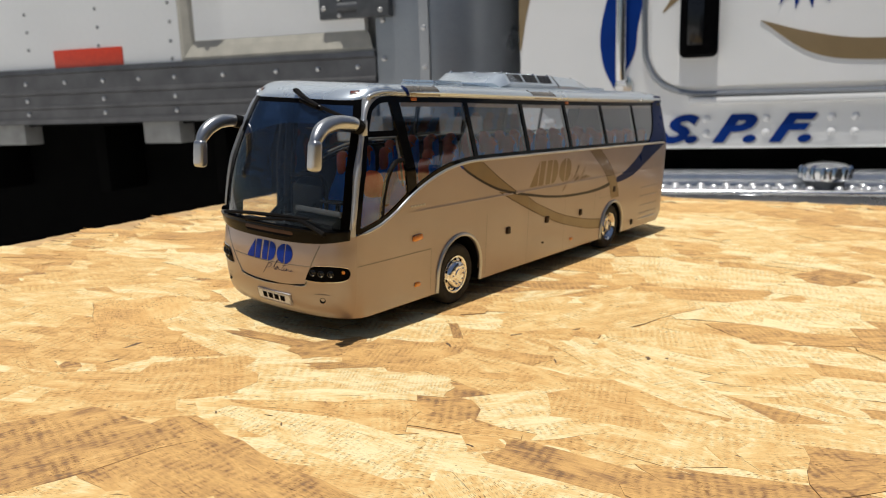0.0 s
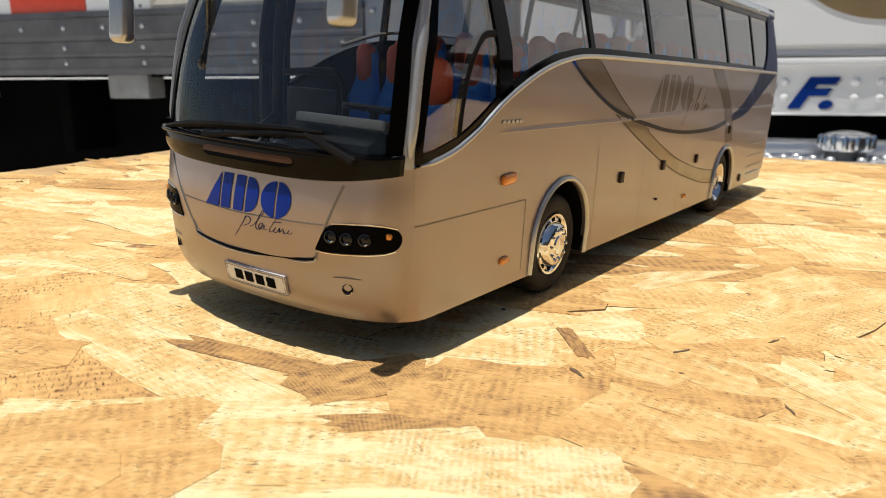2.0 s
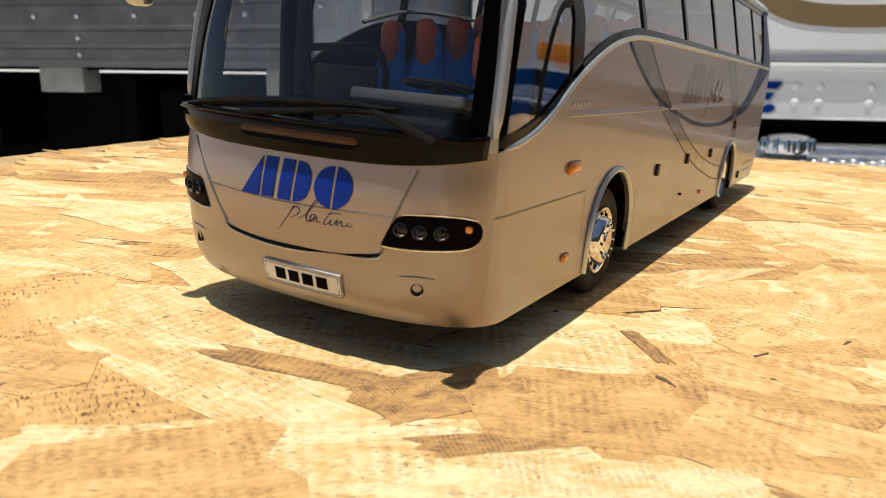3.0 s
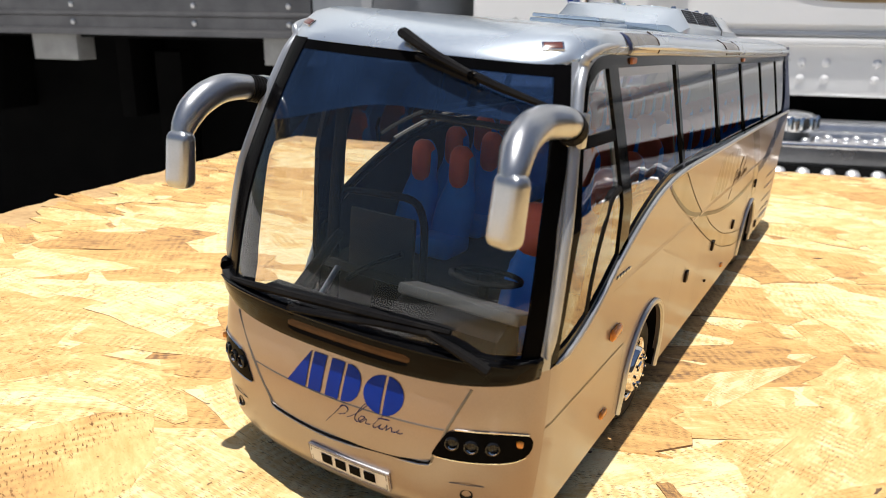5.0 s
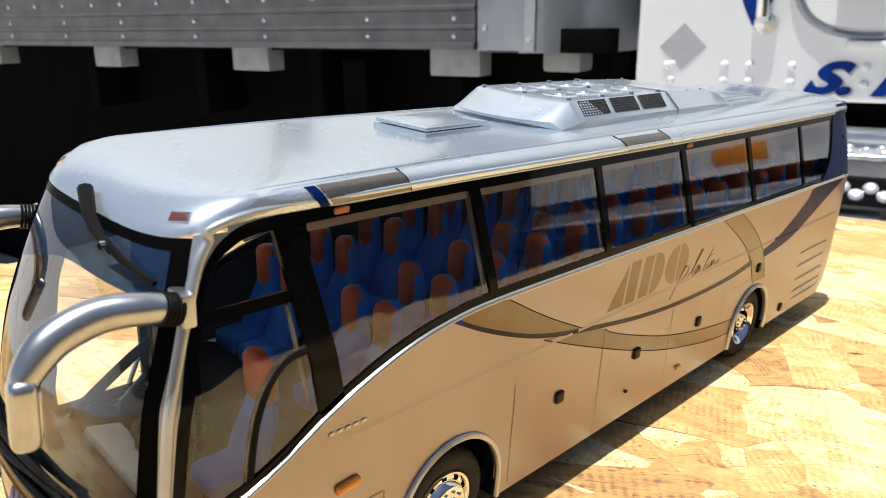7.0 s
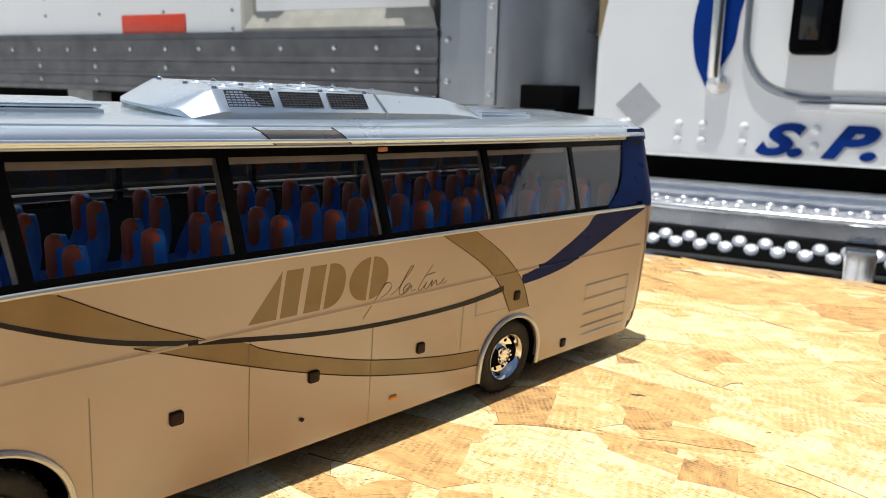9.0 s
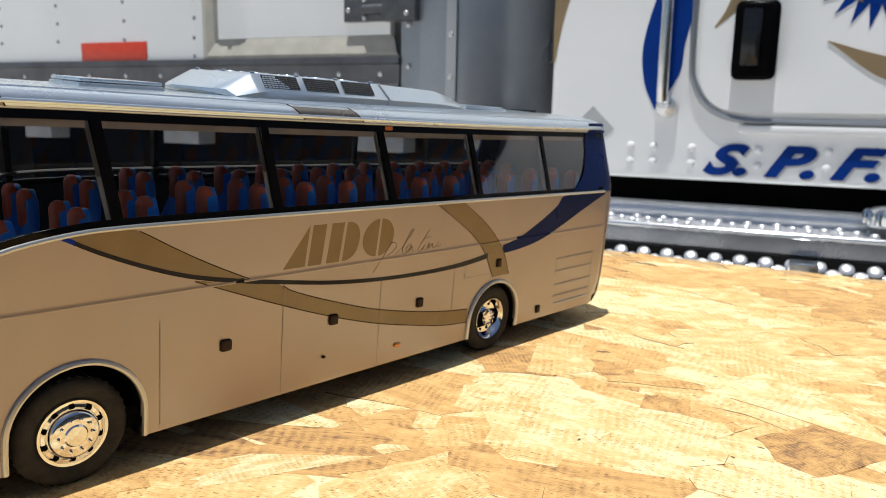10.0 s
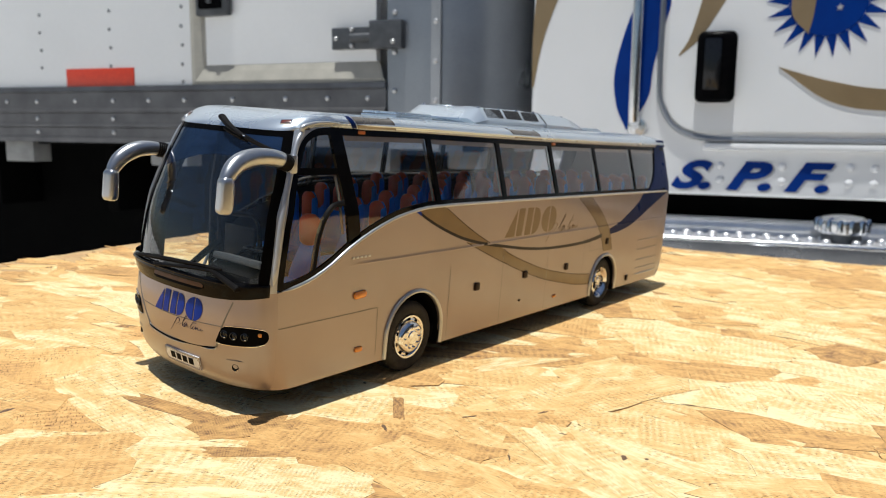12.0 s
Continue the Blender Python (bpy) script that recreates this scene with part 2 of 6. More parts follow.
BLIND = surface("blind_beige", (0.32, 0.26, 0.20), (0.27, 0.22, 0.17), 0.6, 0.0, 0.004)
MARKER = surface("dull_amber", (0.50, 0.15, 0.03), (0.40, 0.11, 0.025), 0.3, 0.0, 0.002, coat=0.4)
CURTAIN = surface("curtain_grey", (0.12, 0.115, 0.105), (0.095, 0.09, 0.083), 0.7, 0.0, 0.004)
PLATE_WHITE = surface("plate_white", (0.80, 0.80, 0.80), (0.74, 0.74, 0.74), 0.35, 0.0, 0.004)
FOG_BLACK = surface("fog_black", (0.006, 0.006, 0.007), (0.012, 0.012, 0.013), 0.2, 0.0, 0.0006, spec=0.2)
LENS = surface("lamp_lens", (0.022, 0.023, 0.026), (0.010, 0.011, 0.012), 0.12, 0.4, 0.0008)
# the bluish film on both panes is dust plus painted-in sky haze
WS_GLASS = glass("windscreen_glass", (0.95, 0.97, 0.98), ior=0.045, power=2.7, edge=0.8, dust_haze=0.006, haze_colour=(0.55, 0.66, 0.85))
WS_TINT = glass("windscreen_tint", (0.035, 0.065, 0.14), ior=0.05, power=4.0, edge=0.7, dust_haze=0.07, haze_colour=(0.10, 0.24, 0.62))
SIDE_GLASS = glass("side_glass", (0.86, 0.87, 0.89), ior=0.055, power=2.3, edge=0.95)
DRIVER_GLASS = glass("driver_glass", (0.93, 0.94, 0.95), ior=0.055, power=2.3, edge=0.95)
STRAND = osb("osb_strand", False)
STRAND_FAR = osb("osb_strand_joined", True)

# ---- mesh helpers (millimetres in, metres out) ----
MM = 0.001
IDENT = Matrix.Identity(4)


def part(name, bm, material, parent=None, label="", smooth=True, scale=MM):
    """Links a bmesh as one mesh object under a thing or a part."""
    me = bpy.data.meshes.new(name)
    if scale != 1:
        bmesh.ops.scale(bm, vec=(scale, scale, scale), verts=bm.verts)
    bm.normal_update()
    bm.to_mesh(me)
    bm.free()
    me.materials.append(material)
    if smooth:
        me.polygons.foreach_set("use_smooth", [True] * len(me.polygons))
        me.set_sharp_from_angle(angle=radians(38))
    ob = new(name, me)
    if parent:
        ob.parent = parent
    if label:
        tagged(ob, label)
    return ob


def share(ob, parent, m, name=None):
    """Another object on the same mesh."""
    o = new(name or ob.name.split(".")[0], ob.data)
    o.parent = parent
    o.matrix_basis = m
    if "label" in ob:
        o["label"] = ob["label"]
    return o


def thing(name, label, category, group="", kind="", m=IDENT):
    e = new(name)
    e.empty_display_size = 0.01
    e.matrix_basis = m
    return tagged(e, label, category, group, kind)


def grid(rows, flip=False, bm=None, close=False):
    """A sheet through rows of points."""
    bm = bm or bmesh.new()
    vs = [[bm.verts.new(p) for p in r] for r in rows]
    for a, b in zip(vs, vs[1:]):
        k = len(a)
        for i in range(k if close else k - 1):
            j = (i + 1) % k
            q = (a[i], a[j], b[j], b[i])
            bm.faces.new(q[::-1] if flip else q)
    return bm


def box(x0, x1, y0, y1, z0, z1, bevel=0.0, seg=2, bm=None, m=None):
    own = bmesh.new()
    bmesh.ops.create_cube(own, size=1)
    for v in own.verts:
        v.co = Vector((x0 + (v.co.x + 0.5) * (x1 - x0), y0 + (v.co.y + 0.5) * (y1 - y0), z0 + (v.co.z + 0.5) * (z1 - z0)))
    if bevel:
        bmesh.ops.bevel(own, geom=own.edges[:], offset=bevel, segments=seg, affect='EDGES', profile=0.6)
    if m:
        bmesh.ops.transform(own, matrix=m, verts=own.verts)
    if bm is None:
        return own
    return join(bm, own)


def join(bm, other):
    me = bpy.data.meshes.new("tmp")
    other.to_mesh(me)
    other.free()
    bm.from_mesh(me)
    bpy.data.meshes.remove(me)
    return bm


def lathe(profile, n=40, axis='Y', bm=None, at=(0, 0, 0)):
    """Revolves (radius, along) points about an axis."""
    rows = []
    for r, a in profile:
        ring = []
        for i in range(n):
            t = 2 * math.pi * i / n
            c, s = r * math.cos(t), r * math.sin(t)
            p = {'Y': (c, a, s), 'Z': (c, s, a), 'X': (a, c, s)}[axis]
            ring.append((p[0] + at[0], p[1] + at[1], p[2] + at[2]))
        rows.append(ring)
    b = grid(rows, bm=bm, close=True)
    bmesh.ops.recalc_face_normals(b, faces=b.faces[:])
    return b


def catmull(pts, k=8):
    pts = [Vector(p) for p in pts]
    e = [2 * pts[0] - pts[1], *pts, 2 * pts[-1] - pts[-2]]
    out = []
    for i in range(1, len(e) - 2):
        for j in range(k):
            t = j / k
            a, b, c, d = e[i - 1], e[i], e[i + 1], e[i + 2]
            out.append(0.5 * ((2 * b) + (c - a) * t + (2 * a - 5 * b + 4 * c - d) * t * t + (3 * b - a - 3 * c + d) * t ** 3))
    return out + [pts[-1]]


def tube(pts, r, n=10, k=6, bm=None, flat=1.0):
    """A round bar along a smooth path; r may be a list of radii along it."""
    path = catmull(pts, k) if k > 1 else [Vector(p) for p in pts]
    rows = []
    s = None
    for i, p in enumerate(path):
        d = (path[min(i + 1, len(path) - 1)] - path[max(i - 1, 0)]).normalized()
        if s is None:
            s = d.cross(Vector((0, 0, 1)))
            if s.length < 0.1:
                s = d.cross(Vector((0, 1, 0)))
        s = (s - d * s.dot(d)).normalized()
        w = s.cross(d)
        f = i / (len(path) - 1)
        rad = float(np.interp(f, np.linspace(0, 1, len(r)), r)) if isinstance(r, (list, tuple)) else r
        rows.append([p + rad * (math.cos(a) * s + flat * math.sin(a) * w) for a in [2 * math.pi * j / n for j in range(n)]])
    b = grid(rows, bm=bm, close=True)
    for row in (rows[0], rows[-1]):
        b.faces.new([b.verts.new(q) for q in row])
    bmesh.ops.recalc_face_normals(b, faces=b.faces[:])
    return b


def curve(pairs):
    """A smooth function through (x, value) pairs."""
    xs = [p[0] for p in pairs]
    cs = catmull([(p[0], p[1], 0) for p in pairs], 8)
    xx, yy = [c.x for c in cs], [c.y for c in cs]
    return lambda x: float(np.interp(x, xx, yy))


def solid(ob, mm, offset=-1.0, crisp=True):
    s = ob.modifiers.new("thickness", 'SOLIDIFY')
    s.thickness, s.offset = mm * MM, offset
    if crisp:
        e = ob.modifiers.new("crisp_rim", 'EDGE_SPLIT')
        e.split_angle = radians(38)
    return ob

# ---- ground, board ----
GROUND_Z = -1.15
CONCRETE = surface("yard_concrete", (0.66, 0.64, 0.61), (0.58, 0.565, 0.54), 0.85, 0.0, 0.6, 0.08, 0.3, 0.01)
bm = bmesh.new()
bmesh.ops.create_grid(bm, x_segments=8, y_segments=8, size=600)
ground = tagged(part("ground", bm, CONCRETE, scale=1), "grey concrete yard under the table and truck", "ground", kind="structure")
ground.location = (0, 0, GROUND_Z)

# unseen wall, added so the coach's side windows mirror something dark
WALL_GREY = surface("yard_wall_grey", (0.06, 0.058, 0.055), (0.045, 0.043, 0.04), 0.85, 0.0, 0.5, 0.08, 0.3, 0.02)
tagged(part("wall_south", box(-3.6, 3.4, -2.25, -2.05, GROUND_Z, 0.85, 0.01, 1), WALL_GREY, scale=1), "unseen dark grey wall added to darken window reflections", "wall", kind="structure")

CORNER = Vector((196, 258))
E1, E2 = Vector((0.53, -0.848)), Vector((-0.975, -0.22))
BOARD = [CORNER, CORNER + 900 * E2, CORNER + 900 * E2 + 520 * Vector((0.3, -0.954)), CORNER + 820 * E1]
rng = random.Random(7)


def on_board(x, y, slack=0.0):
    c = (Vector((x, y)) - CORNER)
    n1, n2 = Vector((-E1.y, E1.x)), Vector((E2.y, -E2.x))
    mid = Vector((0, -100)) - CORNER
    d1, d2 = c.dot(n1) * math.copysign(1, mid.dot(n1)), c.dot(n2) * math.copysign(1, mid.dot(n2))
    return d1 > slack and d2 > slack


board = thing("osb_board", "raw oriented strand board of pale wood flakes used as table top", "board")
bm = bmesh.new()
loop = []
for a, b in zip(BOARD, BOARD[1:] + BOARD[:1]):
    k = max(2, int((b - a).length / 5))
    for i in range(k):
        p = a.lerp(b, i / k) + Vector((rng.uniform(-1, 1), rng.uniform(-1, 1)))
        loop.append(p)
top = [bm.verts.new((p.x, p.y, -0.55)) for p in loop]
bot = [bm.verts.new((p.x, p.y, -11.5)) for p in loop]
bm.faces.new(top)
bm.faces.new(bot[::-1])
for i in range(len(loop)):
    j = (i + 1) % len(loop)
    bm.faces.new((top[j], top[i], bot[i], bot[j]))
bmesh.ops.recalc_face_normals(bm, faces=bm.faces[:])
OSB_CORE = surface("osb_core", (0.60, 0.40, 0.19), (0.40, 0.25, 0.11), 0.8, 0.0, 0.012, 0.1, 0.6, 0.002, fine=0.9)
part("core", bm, OSB_CORE, board, "rough sawn edge of pressed flakes", smooth=False)
TABLE_WOOD = surface("trestle_wood", (0.30, 0.19, 0.10), (0.22, 0.14, 0.07), 0.7, 0.0, 0.05, 0.1, 0.3, 0.003)
table = thing("trestle_table", "plain wooden trestle frame carrying the strand board", "table")
for x, y in ((-560, 10), (120, 150), (470, -380), (-440, -360)):
    part("leg", box(x - 30, x + 30, y - 30, y + 30, GROUND_Z * 1000, -12, 2), TABLE_WOOD, table)


GAP = surface("strand_gap", (0.20, 0.11, 0.05), (0.11, 0.06, 0.028), 0.9, 0.0, 0.004, 0.05, 0.3, 0.0006, spec=0.1)


def flake(r, long, wide):
    """Outline of one wood flake, long side along x, with ragged ends."""
    n = 9
    a, b = r.uniform(0.8, 1.1), r.uniform(0.7, 1.1)
    bow = r.uniform(-0.06, 0.06) * wide
    side = lambda f, k: wide / 2 * (k + (1 - k) * 0 + 0.05 * r.uniform(-1, 1)) + bow * math.sin(math.pi * f)
    up = [(-long / 2 + long * i / n, side(i / n, a)) for i in range(n + 1)]
    dn = [(long / 2 - long * i / n, -side(i / n, b)) for i in range(n + 1)]
    e1 = [(long / 2 + r.uniform(-4, 5), wide / 2 * (0.75 - 0.38 * i)) for i in range(5)]
    e2 = [(-long / 2 + r.uniform(-5, 4), -wide / 2 * (0.75 - 0.38 * i)) for i in range(5)]
    k = r.uniform(-0.5, 0.5)
    return [(x + k * y, y) for x, y in up + e1 + dn + e2]


def flake_mesh(bm, pts, uvl, m=None, thick=0.3, r=random.Random(3)):
    vt = [bm.verts.new(Vector((x, y, 0))) for x, y in pts]
    vb = [bm.verts.new(Vector((x + math.copysign(0.16, x), y + math.copysign(0.2, y), -thick))) for x, y in pts]
    faces = [bm.faces.new(vt[::-1])]
    dark = False
    for i in range(len(pts)):
        j = (i + 1) % len(pts)
        f = bm.faces.new((vt[i], vt[j], vb[j], vb[i]))
        if r.random() < 0.3:
            dark = r.random() < 0.45
        f.material_index = 1 if dark else 0
        faces.append(f)
    for f in faces:
        for lp in f.loops:
            lp[uvl].uv = (lp.vert.co.x, lp.vert.co.y)
    if m:
        for v in vt + vb:
            v.co = m @ v.co


def flake_pose(r, x, y, z, turn=None):
    return pose(x, y, z, r.uniform(-0.2, 0.2), r.uniform(-0.2, 0.2), r.gauss(-66, 20) if turn is None else turn)


flake_kinds = []
for i in range(16):
    bm = bmesh.new()
    uvl = bm.loops.layers.uv.new("grain")
    flake_mesh(bm, flake(rng, 62 + 2.0 * (i % 8), 15 + 1.2 * i), uvl)
    bm.normal_update()
    me = bpy.data.meshes.new("strand")
    bmesh.ops.scale(bm, vec=(MM, MM, MM), verts=bm.verts)
    bm.to_mesh(me)
    bm.free()
    me.materials.append(STRAND)
    me.materials.append(GAP)
    flake_kinds.append(me)

# strands that stand out by tone: x, y, length, width, turn, tone
MARKED = [(63, -84, 66, 30, -58, 1.0), (147, -98, 46, 22, -20, 0.36), (121, -62, 36, 13, 22, 0.44), (108, -46, 62, 34, -74, 0.95),
          (72, -58, 84, 22, -63, 0.50), (38, -17, 45, 12, -20, 0.95), (136, -16, 48, 26, -40, 0.42), (-82, 53, 64, 34, 62, 0.58),
          (-23, -16, 13, 3.2, 42, 0.30), (-59, 2, 22, 13, -26, 0.40), (-65, -12, 23, 5, -44, 0.36), (-64, 16, 36, 6, -76, 0.34), (-46, -28, 52, 24, -66, 0.52), (-68, -27, 30, 15, -60, 0.98)]


def lay_flakes():
    r = random.Random(21)

    def lay(kind, x, y, z, turn, sx, sy, tone):
        o = new("strand", flake_kinds[kind])
        o.parent = board
        p = flake_pose(r, x, y, z, turn)
        o.matrix_basis = Matrix.Translation(p.translation * MM) @ p.to_3x3().to_4x4() @ Matrix.Diagonal((sx, sy, 1, 1))
        o.color = (max(0.02, min(1, tone)), 0, 0, 1)

    for x, y, a, b, turn, tone in MARKED:
        k = r.randrange(16)
        lay(k, x, y, -0.01 - 0.02 * r.random(), turn, a / (62 + 2.0 * (k % 8)), b / (15 + 1.2 * k), tone)
    for i in range(285):
        x, y = r.uniform(-150, 245), r.uniform(-135, 115)
        if on_board(x, y, 40):
            lay(r.randrange(16), x, y, -0.04 - 0.3 * r.random() ** 1.2, None, r.uniform(0.75, 1.15), r.uniform(0.8, 1.2), r.choice((1.0, 0.96, 0.90, 0.84, 0.78, 0.72, 0.64, 0.56, 0.44)) + r.uniform(-0.06, 0.06))
    bm = bmesh.new()
    uvl = bm.loops.layers.uv.new("grain")
    done = 0
    while done < 3000:
        x, y = r.uniform(-430, 540), r.uniform(-400, 290)
        if not on_board(x, y, 8) or y < -385:
            continue
        small = not on_board(x, y, 40)
        near = -115 < x < 215 and -105 < y < 90
        flake_mesh(bm, flake(r, r.uniform(14, 24), r.uniform(7, 14)) if small else flake(r, r.uniform(45, 90), r.uniform(14, 34)), uvl, flake_pose(r, x, y, (-0.34 - 0.16 * r.random()) if near else -0.03 - 0.42 * r.random()))
        done += 1
    o = part("strand_layer", bm, STRAND_FAR, board, "joined pale wood strands", smooth=False)
    o.data.materials.append(GAP)
    tagged(o, kind="stuff")


BARK = surface("bark_fleck", (0.19, 0.11, 0.06), (0.10, 0.06, 0.035), 0.8, 0.0, 0.002, 0.1, 0.6, 0.0006)


def bark_flecks():
    r = random.Random(5)
    spots = [(-6.4, -71.3, 1.5, 1.2, 30), (-3, -75.5, 0.7, 0.6, 0), (3.3, -43.9, 1.9, 0.6, -20), (-35, -21.7, 2.6, 0.6, 60),
             (157.5, -22.9, 2.6, 0.9, -50), (-26, -52, 2.0, 0.4, 35), (-94, 45, 4, 0.9, 10), (-88, 40, 1.6, 0.6, 40), (-104, 38, 3, 0.6, -5),
             (40, -70, 2.4, 0.4, -65), (95, -52, 1.4, 0.5, 10), (-14, -32, 3, 0.5, -25)]
    spots += [(r.uniform(-110, 200), r.uniform(-115, 80), r.uniform(0.5, 1.3), r.uniform(0.15, 0.4), r.gauss(-60, 30)) for _ in range(46)]
    for x, y, a, b, turn in spots:
        bm = bmesh.new()
        pts = [(a * math.cos(t) * r.uniform(0.5, 1.15), b * math.sin(t) * r.uniform(0.25, 1.1)) for t in [2 * math.pi * i / 11 for i in range(11)]]
        vt = [bm.verts.new((px * 0.9, py * 0.9, 0.05)) for px, py in pts]
        vb = [bm.verts.new((px, py, -0.5)) for px, py in pts]
        bm.faces.new(vt)
        for i in range(11):
            bm.faces.new((vb[i], vb[(i + 1) % 11], vt[(i + 1) % 11], vt[i]))
        o = part("bark_fleck", bm, BARK, board, "dark brown bark fleck", smooth=False)
        o.matrix_basis = pose(x * MM, y * MM, 0, 0, 0, turn)


# ---- trailer and truck behind (local axes: along the side, towards the viewer, up) ----
SIDE = Vector((-0.3018938, 0.95115494, -0.06453231)).normalized()
UP = Vector((-0.0195226, 0.06150843, 0.99791562)).normalized()
OUT = UP.cross(SIDE)
TRUCK = Matrix(((SIDE.x, OUT.x, UP.x, 0.945), (SIDE.y, OUT.y, UP.y, 0.93), (SIDE.z, OUT.z, UP.z, 0.105), (0, 0, 0, 1)))

WHITE = surface("white_panel", (0.90, 0.91, 0.91), (0.85, 0.86, 0.86), 0.32, 0.0, 0.25, 0.06, 0.05, 0.01, coat=0.2)
GEL = surface("cab_white", (0.91, 0.91, 0.91), (0.86, 0.87, 0.87), 0.22, 0.0, 0.2, 0.05, coat=0.4)
ALU = surface("dull_aluminium", (0.175, 0.175, 0.182), (0.12, 0.12, 0.126), 0.40, 0.8, 0.05, 0.1, 0.1, 0.004)
GREY_PAINT = surface("grey_corner", (0.34, 0.36, 0.39), (0.28, 0.30, 0.33), 0.30, 0.65, 0.1, 0.08, 0.05, 0.005)
BEIGE = surface("door_seal", (0.46, 0.44, 0.38), (0.36, 0.345, 0.30), 0.55, 0.0, 0.04, 0.08, 0.1, 0.004)
RED_TAPE = surface("red_tape", (0.62, 0.055, 0.02), (0.52, 0.04, 0.018), 0.4, 0.0, 0.01, 0.08, 0.1, 0.002)
STEEL = surface("hinge_steel", (0.10, 0.105, 0.115), (0.065, 0.07, 0.075), 0.5, 0.4, 0.02, 0.1, 0.2, 0.003)
RIVET = surface("rivet_head", (0.62, 0.62, 0.62), (0.5, 0.5, 0.5), 0.35, 0.7, 0.01)
RIVET_DULL = surface("rivet_dull", (0.30, 0.31, 0.32), (0.22, 0.23, 0.24), 0.5, 0.5, 0.01)
# near-black: coach underside, and the shade below trailer and cab as colour
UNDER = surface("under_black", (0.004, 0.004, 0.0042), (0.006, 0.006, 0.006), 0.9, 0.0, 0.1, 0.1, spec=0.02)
PALE_STEEL = surface("bracket_grey", (0.36, 0.36, 0.35), (0.27, 0.27, 0.26), 0.6, 0.2, 0.03, 0.1, 0.2, 0.003)
CAB_BLUE = surface("cab_blue", (0.002, 0.035, 0.24), (0.002, 0.028, 0.20), 0.35, 0.0, 0.05, spec=0.12)
CAB_GOLD = surface("cab_gold", (0.33, 0.235, 0.125), (0.28, 0.20, 0.105), 0.3, 0.3, 0.05, coat=0.3)
PLACARD = surface("placard_grey", (0.50, 0.51, 0.52), (0.44, 0.45, 0.46), 0.45, 0.2, 0.02)
TREAD = surface("bright_tread", (0.86, 0.86, 0.87), (0.74, 0.75, 0.77), 0.34, 0.75, 0.02, 0.08, 0.1, 0.003)
POLISHED = surface("polished_alu", (0.82, 0.83, 0.84), (0.70, 0.71, 0.73), 0.16, 1.0, 0.04, 0.06)
BRUSHED = surface("brushed_bar", (0.30, 0.315, 0.34), (0.20, 0.21, 0.23), 0.28, 0.9, 0.06, 0.08)


def dome(r, h, n=14, axis='Y'):
    return lathe([(r, 0), (r * 0.92, h * 0.55), (r * 0.6, h * 0.9), (0.001, h)], n, axis)


def flat_shape(pts, y0, y1, bm=None):
    """A thin plate cut to an outline in the side's plane."""
    bm = bm or bmesh.new()
    a = [bm.verts.new((x, y1, z)) for x, z in pts]
    b = [bm.verts.new((x, y0, z)) for x, z in pts]
    bm.faces.new(a)
    bm.faces.new(b[::-1])
    for i in range(len(pts)):
        j = (i + 1) % len(pts)
        bm.faces.new((a[j], a[i], b[i], b[j]))
    bmesh.ops.recalc_face_normals(bm, faces=bm.faces[:])
    return bm


